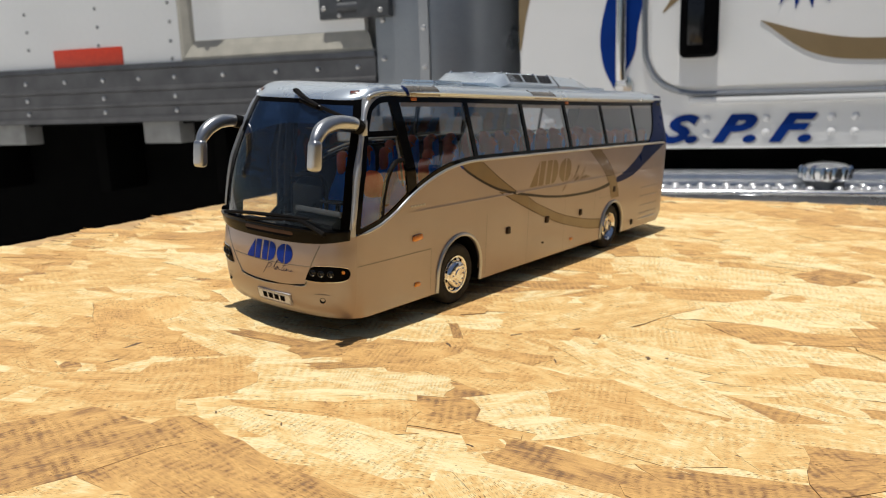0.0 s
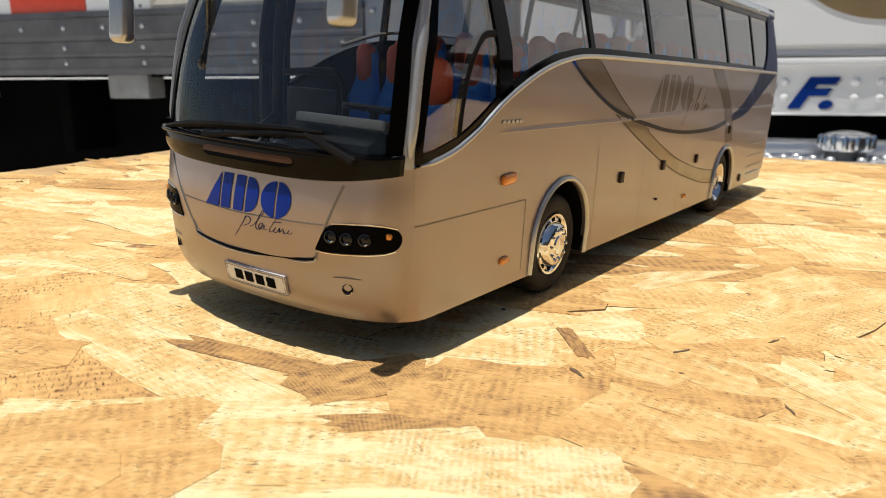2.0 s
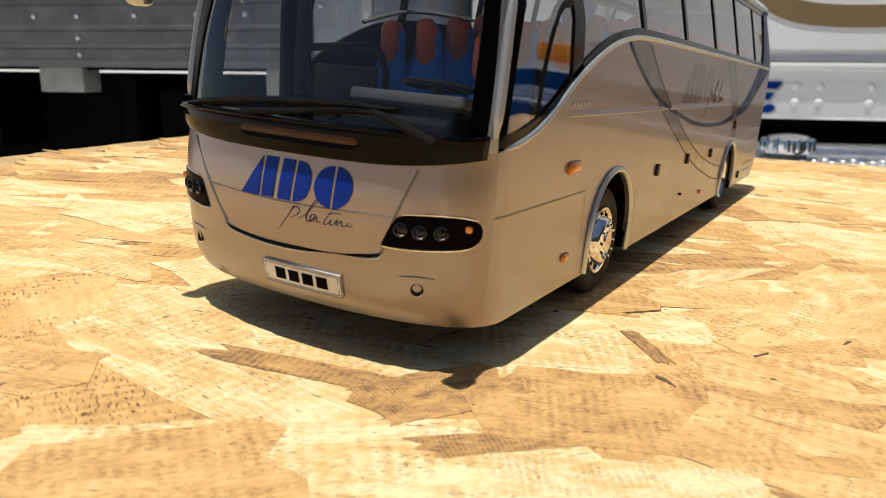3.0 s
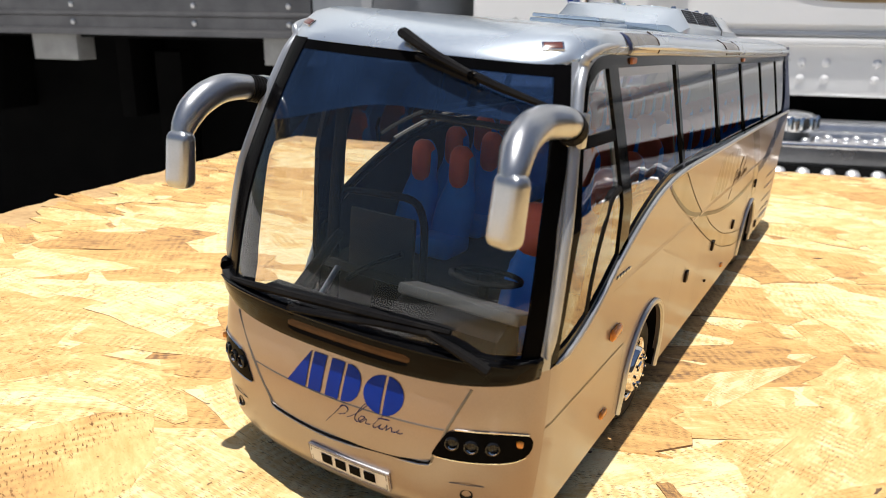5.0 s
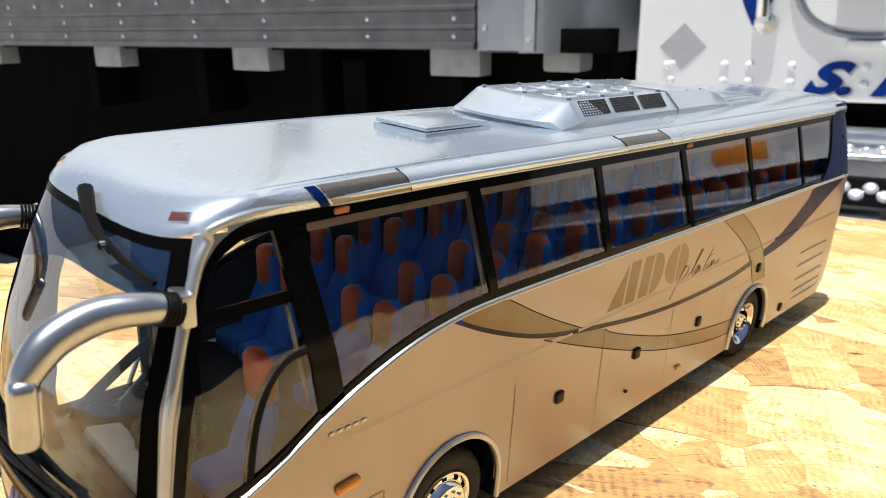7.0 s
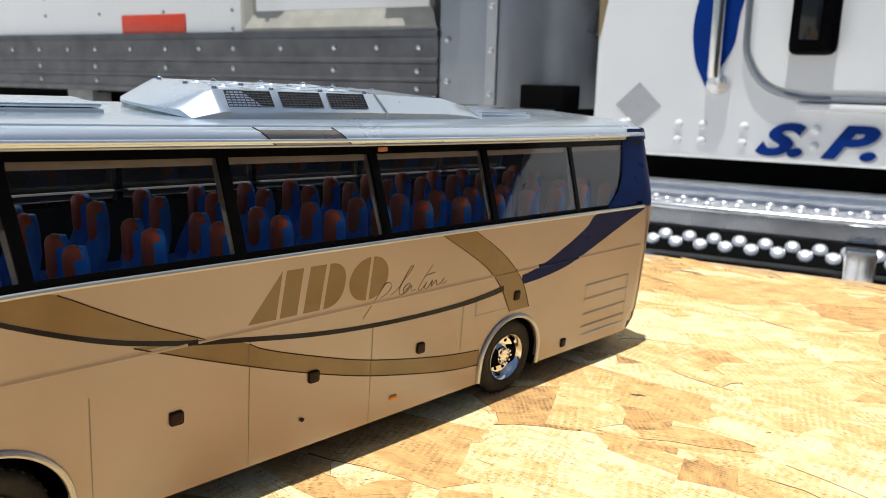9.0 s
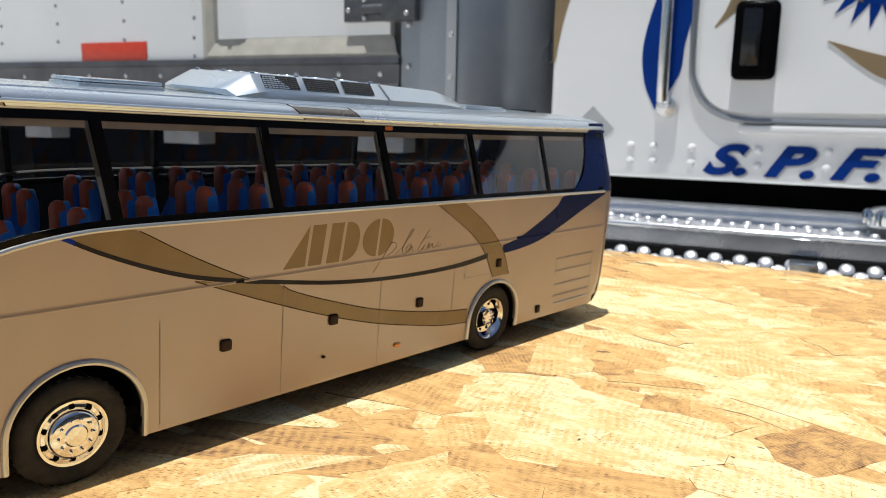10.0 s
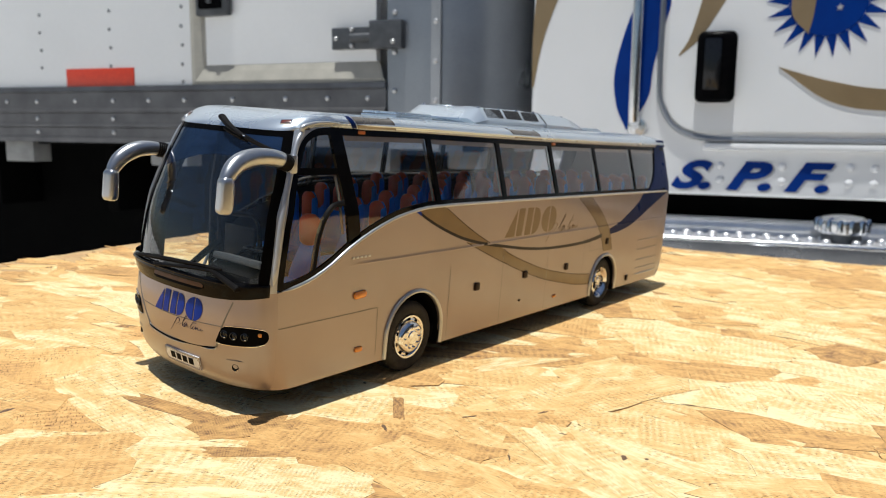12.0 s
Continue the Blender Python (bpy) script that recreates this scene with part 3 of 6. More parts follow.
def trailer_build():
    tr = thing("box_trailer", "white box trailer with aluminium side rail and red reflector", "trailer", m=TRUCK)
    part("side_wall", box(424, 4200, -60, 0, 24, 2300, 1), WHITE, tr)
    part("roof_and_body", box(-60, 4200, -2300, -62, -60, 2300, 4), WHITE, tr)
    # bottom rail: ribbed extrusion with a pale top flange
    prof = [(0, 32), (9, 32), (10, 21), (4, 18), (4, -18), (9, -21), (9, -27), (4, -30), (4, -53), (9, -56), (9, -61), (4, -64), (4, -84), (12, -88), (12, -98), (-8, -98)]
    bm = bmesh.new()
    ends = []
    for s in (-44, 4200):
        ends.append([bm.verts.new((s, y, h)) for y, h in prof])
    for i in range(len(prof) - 1):
        bm.faces.new((ends[0][i], ends[0][i + 1], ends[1][i + 1], ends[1][i]))
    bm.faces.new(ends[0])
    bmesh.ops.recalc_face_normals(bm, faces=bm.faces[:])
    part("side_rail", bm, ALU, tr, "ribbed dull aluminium bottom rail", smooth=False)
    riv = part("rivet", dome(5.5, 3.5), RIVET, tr)
    riv.matrix_basis = pose(-4 * MM, 4 * MM, 1 * MM)
    row = [88, 188, 321, 449, 548, 651, 765, 886, 985] + [985 + 108 * k for k in range(1, 13)]
    for s in row:
        share(riv, tr, pose(s * MM, 4 * MM, (1 - 0.003 * s) * MM))
    for s in [-3] + row[1::2]:
        for h in (-42, -74):
            share(riv, tr, pose((s + 2) * MM, 4 * MM, h * MM))
    wr = part("wall_rivet", dome(4.2, 3), RIVET_DULL, tr)
    wr.matrix_basis = pose(0.453, 0.0, 0.04)
    for col in (453, 655, 867, 1064, 1270, 1480):
        for k in range(12):
            share(wr, tr, pose((col - 2 * (k % 2)) * MM, 0, (78 + 41 * k) * MM))
    part("reflector", box(588, 790, 0.2, 2.2, 31, 73, 0.6), RED_TAPE, tr, "red reflective tape")
    # side door with sloped frame
    door = part("door", box(-18, 396, -30, -8, 74, 1500, 3), WHITE, tr, "white side door")
    rows = [[(428, 1, 1500), (428, 1, 30), (-46, 1, 30)], [(418, 3, 1500), (418, 3, 40), (-38, 3, 40)], [(404, -4, 1500), (404, -4, 62), (-30, -4, 62)], [(394, -9, 1500), (394, -9, 75), (-22, -9, 75)]]
    bm = grid(rows)
    bmesh.ops.recalc_face_normals(bm, faces=bm.faces[:])
    part("door_frame", bm, BEIGE, tr, "worn beige door frame", smooth=False)
    hinge = part("hinge", box(-20, 76, -8, 6, 98, 140, 2), STEEL, door, "dark steel strap hinge")
    part("hinge_block", box(-84, -14, -2, 20, 96, 150, 3), STEEL, hinge)
    part("hinge_pin", tube([(-14, 10, 119), (30, 10, 119)], 9, 12, 1), STEEL, hinge)
    for x, h in ((66, 119), (30, 104), (30, 136), (-66, 108)):
        o = part("bolt", dome(5, 4, 10), RIVET, hinge)
        o.matrix_basis = pose(x * MM, (6 if x > -20 else 20) * MM, h * MM)
    lat = part("latch_box", box(322, 404, -6, 14, 176, 300, 6), STEEL, door, "black recessed latch")
    part("latch_plate", box(334, 392, 14, 17, 190, 290, 4), BLACK, lat)
    part("latch_handle", box(356, 368, 16, 24, 200, 280, 3), STEEL, lat)
    # rounded grey nose corner
    rows = []
    for h in (-104, -100, 1500):
        row = [(-46, 0 if h > -104 else -20, h), (-120, 0 if h > -104 else -20, h)]
        row += [(-120 - 170 * math.sin(t), -170 + 170 * math.cos(t), h) for t in np.linspace(0.05, math.pi / 2, 14)]
        row += [(-290, -2300, h)]
        rows.append(row)
    bm = grid(rows)
    bmesh.ops.recalc_face_normals(bm, faces=bm.faces[:])
    part("nose_corner", bm, GREY_PAINT, tr, "grey painted rounded front corner")
    part("corner_strip", box(-160, -140, 0, 5, -100, 1500, 1), GREY_PAINT, tr)
    for k in range(14):
        share(riv, tr, pose(-0.150, 0.005, (-80 + 75 * k) * MM))
        share(riv, tr, pose(-0.062, 0.0015, (-60 + 75 * k) * MM))
    # floor, cross member ends; added near-black sheet, beams and leg make the shade below
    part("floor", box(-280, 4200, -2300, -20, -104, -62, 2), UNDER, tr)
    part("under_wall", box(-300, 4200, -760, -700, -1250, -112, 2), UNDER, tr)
    for s, w in ((1440, 90), (968, 93), (508, 102), (4, 106)):
        part("bracket", box(s - w / 2, s + w / 2, -60, -6, -148, -98, 3), PALE_STEEL, tr, "pale steel cross member end")
    part("bracket", box(-226, -152, -140, -60, -140, -98, 8), PALE_STEEL, tr, "pale steel cross member end")
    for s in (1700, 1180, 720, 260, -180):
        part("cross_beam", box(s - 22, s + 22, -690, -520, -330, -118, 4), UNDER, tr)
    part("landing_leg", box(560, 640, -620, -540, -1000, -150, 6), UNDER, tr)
    return tr


def text_part(word, size, x, h, y, material, parent, name, shear=0.35, width=1.0):
    c = bpy.data.curves.new(name, 'FONT')
    c.body = word
    c.size = size * MM
    c.shear = shear
    c.extrude = 0.0006
    c.offset = size * MM * 0.045
    c.materials.append(material)
    o = new(name, c)
    o.parent = parent
    o.matrix_basis = pose(x * MM, y * MM, h * MM, 90, 0, 180) @ Matrix.Diagonal((width, 1, 1, 1))
    return o


def arc(cx, cz, r, a0, a1, n=24, sx=1.0):
    return [(cx + sx * r * math.cos(radians(a0 + (a1 - a0) * i / n)), cz + r * math.sin(radians(a0 + (a1 - a0) * i / n))) for i in range(n + 1)]


def crescent(left, right, n=20):
    """An outline between two smooth edges, each a list of (x, z) from top to bottom."""
    a = catmull([(x, 0, z) for x, z in left], n)
    b = catmull([(x, 0, z) for x, z in right], n)
    return [(p.x, p.z) for p in a] + [(p.x, p.z) for p in b[::-1]]


def cab_build():
    cab = thing("semi_truck", "white semi truck cab with blue and gold swooshes above chrome steps", "truck", m=TRUCK)
    part("cab_wall", box(-1960, -340, -2200, 0, -171, 1900, 10, 3), GEL, cab)
    part("hood_side", flat_shape([(-1958, -171), (-1958, 260), (-2090, 170), (-2260, 60), (-2400, -70), (-2430, -171)], -1900, -4), GEL, cab, "white sloping hood", smooth=False)
    part("side_strip", box(-1670, -1530, 0, 8, -150, -112, 3), AMBER, cab, "orange side marker strip")
    # near-black block added to hold the shade below the cab
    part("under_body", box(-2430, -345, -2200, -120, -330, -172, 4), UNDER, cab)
    # painted swooshes
    part("gold_swoosh", flat_shape(crescent([(-372, 420), (-352, 250), (-341, 120), (-341, 20)], [(-480, 420), (-420, 260), (-365, 120), (-343, 16)]), 0, 1.0), CAB_GOLD, cab, "gold painted swoosh", smooth=False)
    part("blue_swoosh", flat_shape(crescent([(-600, 330), (-530, 180), (-494, 60), (-496, -10), (-516, -58)], [(-640, 330), (-590, 180), (-560, 60), (-552, 0), (-520, -58)]), 0, 1.0), CAB_BLUE, cab, "blue painted swoosh", smooth=False)
    part("gold_stripe", flat_shape(crescent([(-760, 46), (-840, 22), (-930, 8), (-1100, 10)], [(-762, 44), (-840, -10), (-930, -26), (-1100, -24)]), 4, 7.0), CAB_GOLD, cab, "gold painted swoosh", smooth=False)
    part("gold_tip", flat_shape(crescent([(-640, 190), (-626, 130), (-615, 95), (-600, 70)], [(-690, 190), (-655, 130), (-632, 95), (-602, 68)]), 4, 6.0), CAB_GOLD, cab, smooth=False)
    # raised door with rounded lower corner and rubber seal
    out = [(-1500, 1500), (-583, 1500)] + arc(-643, 0, 60, 0, -90, 12) + [(-1500, -60)]
    door = part("cab_door", flat_shape(out, -2, 5.5), GEL, cab, "white raised door", smooth=False)
    seal = [(-570, 12, 1500), (-570, 12, 300), (-570, 12, 40), (-578, 12, -20), (-604, 12, -56), (-650, 12, -72), (-720, 12, -74), (-900, 12, -75), (-1500, 12, -76)]
    part("seal", tube([(x, 3, z) for x, y, z in seal], 5.0, 8, 5), GREY_PAINT, cab)
    part("sill_trim", box(-1500, -649, 0, 9, -92, -80, 3.5), GEL, cab, "raised white trim strip")
    part("grab_rail", tube([(-531, 30, 700), (-531, 30, 300), (-531, 30, -14), (-533, 22, -40), (-536, 0, -54)], 9, 12, 6), POLISHED, cab, "polished grab rail")
    part("rail_foot", lathe([(0.01, 14), (16, 13), (18, 4), (18, 0)], 18, 'Y', at=(-536, 0, -54)), POLISHED, cab)
    hb = part("door_handle_box", box(-694, -630, 4, 34, -12, 106, 14, 3), BLACK, door, "black door handle housing")
    part("handle_plate", box(-670, -642, 33, 37, 8, 94, 4), LENS, hb)
    # sun emblem of plain shapes
    for i in range(22):
        a = 360 / 22 * i
        c, s = math.cos(radians(a)), math.sin(radians(a))
        t = (-s, c)
        pts = [(-826 + 58 * c + 8 * t[0], 152 + 58 * s + 8 * t[1]), (-826 + 92 * c, 152 + 92 * s), (-826 + 58 * c - 8 * t[0], 152 + 58 * s - 8 * t[1])]
        part("sun_ray", flat_shape(pts, 5.5, 6.6), CAB_BLUE, door, smooth=False)
    part("emblem_disc", flat_shape(arc(-826, 152, 58, 0, 360, 40)[:-1], 5.5, 7.0), CAB_BLUE, door, "blue round emblem", smooth=False)
    part("crescent_shape", flat_shape(crescent([(-800, 205), (-776, 175), (-774, 130), (-800, 98)], [(-800, 205), (-808, 175), (-806, 130), (-800, 98)]), 7, 7.6), CAB_GOLD, door, "plain gold crescent", smooth=False)
    for x, z, r in ((-850, 170, 9), (-843, 138, 6)):
        pts = []
        for i in range(10):
            rr = r if i % 2 == 0 else r * 0.42
            pts.append((x + rr * math.sin(math.pi * i / 5), z + rr * math.cos(math.pi * i / 5)))
        part("star_shape", flat_shape(pts, 7, 7.6), PLACARD, door, smooth=False)
    # hazard placard, lower rivets, lettering
    part("placard", flat_shape([(-378, -91), (-415, -54), (-452, -91), (-415, -128)], 0, 1.2), PLACARD, cab, "pale grey diamond placard", smooth=False)
    rv = part("cab_rivet", dome(6.5, 4.5), GEL, cab)
    rv.matrix_basis = pose(-0.392, 0, -0.120)
    for s in (-400, -482, -519, -580, -680, -778, -880, -916, -990, -1026, -1100):
        for h in (-118, -143):
            share(rv, cab, pose(s * MM, 0, h * MM))
    for word, x in (("S.", -598), ("P.", -690), ("F.", -782)):
        text_part(word, 64, x - 3, -160, 0.8, PLACARD, cab, "lettering_shadow", 0.42, 1.5)
        text_part(word, 64, x, -157, 1.6, CAB_BLUE, cab, "lettering", 0.42, 1.5)
    # steps: polished tank with studded tread plates
    part("tank_top", box(-2430, -352, -240, 70, -255, -239, 4), TREAD, cab, "polished tread plate")
    part("tank", lathe([(0.01, -2430), (150, -2430), (165, -2410), (165, -380), (150, -362), (0.01, -360)], 40, 'X', at=(0, -150, -390)), POLISHED, cab, "polished round tank")
    # invented bar, added so the zone behind the studs looks bright
    part("tank_shoulder", tube([(-2430, -42, -230), (-356, -42, -230)], 19, 16, 1), TREAD, cab, "rounded bar added to brighten the tread plate")
    part("step_lip", tube([(-2430, 70, -241), (-352, 70, -241)], 5.5, 10, 1), POLISHED, cab)
    part("step_edge", box(-2430, -352, 66, 73, -269, -240, 2), BRUSHED, cab, "brushed step edge")
    # dark box built in as the shade under the step edge
    part("step_shadow", box(-2430, -352, -10, 62, -300, -258, 2), STEEL, cab)
    stud = part("stud", lathe([(7.5, 0), (7, 4), (4.5, 6.5), (0.01, 7.2)], 12, 'Z'), TREAD, cab)
    stud.matrix_basis = pose(-0.37, 0.04, -0.239)
    for i in range(26):
        for dx, y in ((0, 2), (-22, 24), (0, 46)):
            share(stud, cab, pose((-413 - 43.5 * i + dx) * MM, y * MM, -0.239))
    slope = pose(0, 0.100, -0.290, -42, 0, 0)
    lower = part("lower_tread", box(-2430, -444, -29, 16, -4, 0, 1), UNDER, cab, "dark dimpled lower step")
    lower.matrix_basis = slope
    dimple = part("dimple", lathe([(10.5, 0), (10, 2.5), (7.5, 4.5), (4.5, 5.4), (0.01, 5.8)], 16, 'Z'), TREAD, cab)
    dimple.matrix_basis = slope @ pose(-0.476, -0.001, 0)
    for i in range(64):
        share(dimple, cab, slope @ pose((-493 - 17.8 * i) * MM, (0 if i % 2 else -13) * MM, 0))
    part("tread_clip", box(-776, -737, 60, 124, -340, -272, 3), POLISHED, cab)
    cap = part("filler_cap", lathe([(38, -12), (40, 0), (38, 10), (30, 16), (12, 19), (0.01, 19.5)], 28, 'Z'), POLISHED, cab, "fluted polished filler cap")
    cap.matrix_basis = pose(-0.875, 0.01, -0.212)
    for i in range(14):
        a = 2 * math.pi * i / 14
        o = part("flute", lathe([(5, -8), (5, 9), (3, 12), (0.01, 12.5)], 8, 'Z'), POLISHED, cap)
        o.location = (0.038 * math.cos(a), 0.038 * math.sin(a), 0)
    part("filler_neck", lathe([(30, -40), (30, 0)], 24, 'Z', at=(-875, 10, -224)), STEEL, cab)
    return cab


trailer_build()
cab_build()

# ---- model coach (millimetres; front axle at x = 0, near flank at y = 0, wheels on z = 0) ----
CY, HALF, NOSE, TAIL = 28.5, 28.5, 12.0, 7.0
nose_x = curve([(6, -56.8), (9, -58.8), (13, -59.9), (19, -60.7), (24, -60.8), (29, -60.3), (34, -59.7), (45, -57.0), (58, -52.4), (66, -49.0), (70, -47.0), (76, -44)])
tail_x = curve([(6, 191.5), (12, 195.5), (30, 196.5), (50, 195.8), (70, 192), (76, 190)])
belt = curve([(-53, 31.3), (-50, 31.6), (-45, 32.4), (-39, 34.2), (-33, 37.2), (-28, 40.2), (-22, 43.0), (-17, 45.0), (-9, 47.4), (-1, 48.7), (7, 49.3), (30, 49.4), (110, 49.0), (206, 48.2)])
BAND_TOP = 69.2
# the roof's edge climbs a little towards the front
lift = curve([(-60, 0.0), (-47, 0.0), (-44, 0.25), (-40, 0.95), (-36, 1.3), (-30, 1.35), (0, 1.3), (20, 1.0), (45, 0.7), (70, 0.4), (110, 0.1), (140, 0.0), (210, 0.0)])


def belt_of(far):
    """The lower edge of the side windows; the far side has a tall door pane in front."""
    return (lambda x: 22.0 if x < -29.6 else belt(x - 8)) if far else belt


def expo(z):
    return 2.35 + 1.25 * max(0.0, min(1.0, (z - 30) / 40.0))


def inset(z):
    if z < 12:
        return 0.008 * (12 - z) ** 1.5
    return 0.0 if z < 49.6 else 4.25 * ((z - 49.6) / 19.4) ** 1.03


def flank(x, z, off=0.0, far=False):
    """A point of the coach's side."""
    h, EXPO = HALF - inset(z), expo(z)
    xc, xt = nose_x(z) + NOSE, tail_x(z) - TAIL
    gx, q = 0.0, 1.0
    if x < xc:
        d = min((xc - x) / NOSE, 0.999)
        q = (1 - d ** EXPO) ** (1 / EXPO)
        gx = -(d ** (EXPO - 1)) / NOSE
    elif x > xt:
        d = min((x - xt) / TAIL, 0.999)
        q = (1 - d ** EXPO) ** (1 / EXPO)
        gx = (d ** (EXPO - 1)) / TAIL
    n = Vector((gx, -(q ** (EXPO - 1)) / h, 0)).normalized()
    p = Vector((x, CY - h * q, z)) + off * n
    if far:
        p.y = 2 * CY - p.y
    return p


def front(y, z, off=0.0):
    """A point of the coach's face."""
    h, EXPO = HALF - inset(z), expo(z)
    q = min(abs(y - CY) / h, 0.9995)
    k = (1 - q ** EXPO) ** (1 / EXPO)
    n = Vector((-(k ** (EXPO - 1)) / NOSE, math.copysign(q ** (EXPO - 1) / h, y - CY), 0)).normalized()
    return Vector((nose_x(z) + NOSE * (1 - k), y, z)) + off * n


def steps(a, b, d):
    k = max(2, int(abs(b - a) / d) + 1)
    return [a + (b - a) * i / (k - 1) for i in range(k)]


def side_patch(x0, x1, lo, hi, off=0.0, far=False, dx=2.0, rows=6, xs=None, bm=None):
    out = []
    for x in xs or steps(x0, x1, dx):
        a, b = lo(x), hi(x)
        out.append([flank(x, a + (b - a) * j / rows, off, far) for j in range(rows + 1)])
    return grid(out, flip=not far, bm=bm)


def row_patch(lo_x, hi_x, z0, z1, off=0.0, far=False, dz=1.5, cols=4, bm=None):
    """Like side_patch, for shapes bounded at each height."""
    out = []
    for z in steps(z0, z1, dz):
        a, b = lo_x(z), hi_x(z)
        out.append([flank(a + (b - a) * j / cols, z, off, far) for j in range(cols + 1)])
    return grid(out, flip=far, bm=bm)


def face_patch(y0, y1, lo, hi, off=0.0, dy=1.5, rows=6, bm=None):
    out = []
    for y in steps(y0, y1, dy):
        a, b = lo(y), hi(y)
        out.append([front(y, a + (b - a) * j / rows, off) for j in range(rows + 1)])
    return grid(out, bm=bm)


def const(v):
    return lambda _: v


def cowl_z(y):
    """The cowl's lower edge, rising to its ends."""
    return 28.4 + 1.7 * (abs(y - CY) / 27.0) ** 4


coach = thing("toy_coach", "silver diecast model coach with tan and navy swooshes on strand board", "toy bus")
screen_y = curve([(28, 1.3), (33, 1.3), (39, 1.35), (46, 1.75), (55, 2.75), (60, 3.6), (64.5, 4.55), (69, 5.7), (72, 6.6)])


def screen_edge(far):
    return (lambda z: screen_y(z) + 0.6) if far else screen_y


pillar_x = curve([(28, -51.8), (31.5, -51.1), (34, -51.0), (40, -50.2), (46.6, -49.2), (50, -48.4), (56, -46.7), (60, -45.25), (64.5, -43.3), (66.2, -42.4), (67.8, -41.1), (69.0, -39.5), (70.0, -37.3), (70.4, -34.5), (70.6, -30), (71.2, -20)])


def inv_pillar(x):
    zs = np.linspace(60, 71.2, 113)
    return float(np.interp(x, [pillar_x(z) for z in zs], zs))


def strip_corner(z0, z1, ya, xb, far=False, dz=1.5, cols=8):
    """The rounded corner between the face's edge ya(z) and the flank's edge xb(z)."""
    out = []
    for z in steps(z0, z1, dz):
        h, EXPO = HALF - inset(z), expo(z)
        q = min(abs(ya(z) - CY) / h, 0.9995)
        f0 = math.asin(min(1, q ** (EXPO / 2)))
        d = max(0.0, min((nose_x(z) + NOSE - xb(z)) / NOSE, 0.999))
        f1 = math.acos(d ** (EXPO / 2))
        row = []
        for j in range(cols + 1):
            f = f0 + (f1 - f0) * j / cols
            k, s = max(math.cos(f), 0) ** (2 / EXPO), math.sin(f) ** (2 / EXPO)
            y = CY - h * s
            row.append(Vector((nose_x(z) + NOSE * (1 - k), y if not far else 2 * CY - y, z)))
        x0 = row[-1].x
        for j in range(1, 5):
            row.append(flank(x0 + max(xb(z) - x0, 0.02) * j / 4, z, 0, far))
        out.append(row)
    return grid(out, flip=far)


AXLES = (0.0, 126.4)
# wheel arch openings: middle along, height of the middle, radius
ARCHES = ((0.6, 12.0, 12.2), (126.0, 10.8, 11.7))
HEM = 6.5


def skirt(x):
    for a, h, r in ARCHES:
        if abs(x - a) <= r:
            return max(HEM, h + math.sqrt(max(0.0, r ** 2 - (x - a) ** 2)))
    return HEM


def flank_columns():
    xs = steps(-50.8, 196.5, 2.0) + [-29.62, -29.58]
    for a, h, r in ARCHES:
        xs += [a - r - 0.02, a + r + 0.02] + [a + r * math.sin(t) for t in np.linspace(-1.5708, 1.5708, 33)]
    return sorted(set(round(x, 3) for x in xs))


def lower_body(far):
    out = []
    for x in flank_columns():
        a, b = skirt(x), belt_of(far)(x) - 0.2
        xx = min(x, 196.2)
        out.append([flank(xx, a + (b - a) * j / 12, 0, far) for j in range(13)])
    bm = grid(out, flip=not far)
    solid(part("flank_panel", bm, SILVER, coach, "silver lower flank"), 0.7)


for far in (False, True):
    lower_body(far)
    # slim silver screen pillar
    c = strip_corner(31.2, 69.6, screen_edge(far), pillar_x, far, dz=0.8, cols=12)
    solid(part("screen_pillar", c, PILLAR, coach, "slim silver windscreen pillar"), 0.9)

    rows = []
    for z in steps(33.0, 69.0, 2.0):
        a, b = front(screen_edge(far)(z) if not far else 2 * CY - screen_edge(far)(z), z, 0.0), flank(pillar_x(z), z, 0.0, far)
        rows.append(a.lerp(b, 0.5) + Vector((-0.25, 0.35 if far else -0.35, 0)))
    for x, z in ((-41.3, 70.2), (-39.4, 71.0), (-37.0, 71.5), (-34.0, 71.75), (-30.0, 71.8)):
        rows.append(flank(x, z, 0.9, far))
    part("pillar_bead", tube(rows, [0.3, 0.75] + [0.8] * 14 + [0.7, 0.6, 0.5, 0.4, 0.1], 12, 3), PILLAR, coach, "rounded silver bead down the pillar")

# nose: bumper and bonnet panel
out = []
for z in steps(HEM, 31.2, 1.0):
    h, EXPO = HALF - inset(z), expo(z)
    f1 = math.acos(min((nose_x(z) + NOSE + 50.8) / NOSE, 0.999) ** (EXPO / 2))
    row = []
    for j in range(73):
        f = f1 * (j - 36) / 36
        k, s = math.cos(f) ** (2 / EXPO), math.copysign(abs(math.sin(f)) ** (2 / EXPO), f)
        row.append((nose_x(z) + NOSE * (1 - k), CY + h * s, z))
    out.append(row)
bm = grid(out, flip=True)
solid(part("nose_panel", bm, SILVER, coach, "silver nose panel"), 0.7)
# gloss black cowl with display slot
prof = []
for y in steps(1.2, 55.8, 0.7):
    z0, h = cowl_z(y), (33.4 - cowl_z(y)) / 5.0
    k = min(1.0, 0.4 + min(y - 1.2, 55.8 - y) / 4.0)
    prof.append([front(y, z0, -0.2), front(y, z0 + 0.2 * h, 0.45 * k), front(y, z0 + 1.2 * h, 0.85 * k), front(y, z0 + 2.6 * h, 1.05 * k), front(y, z0 + 3.9 * h, 1.45 * k), front(y, z0 + 4.5 * h, 1.35 * k), front(y, z0 + 4.9 * h, 0.8 * k), front(y, z0 + 5.0 * h, -0.6)])
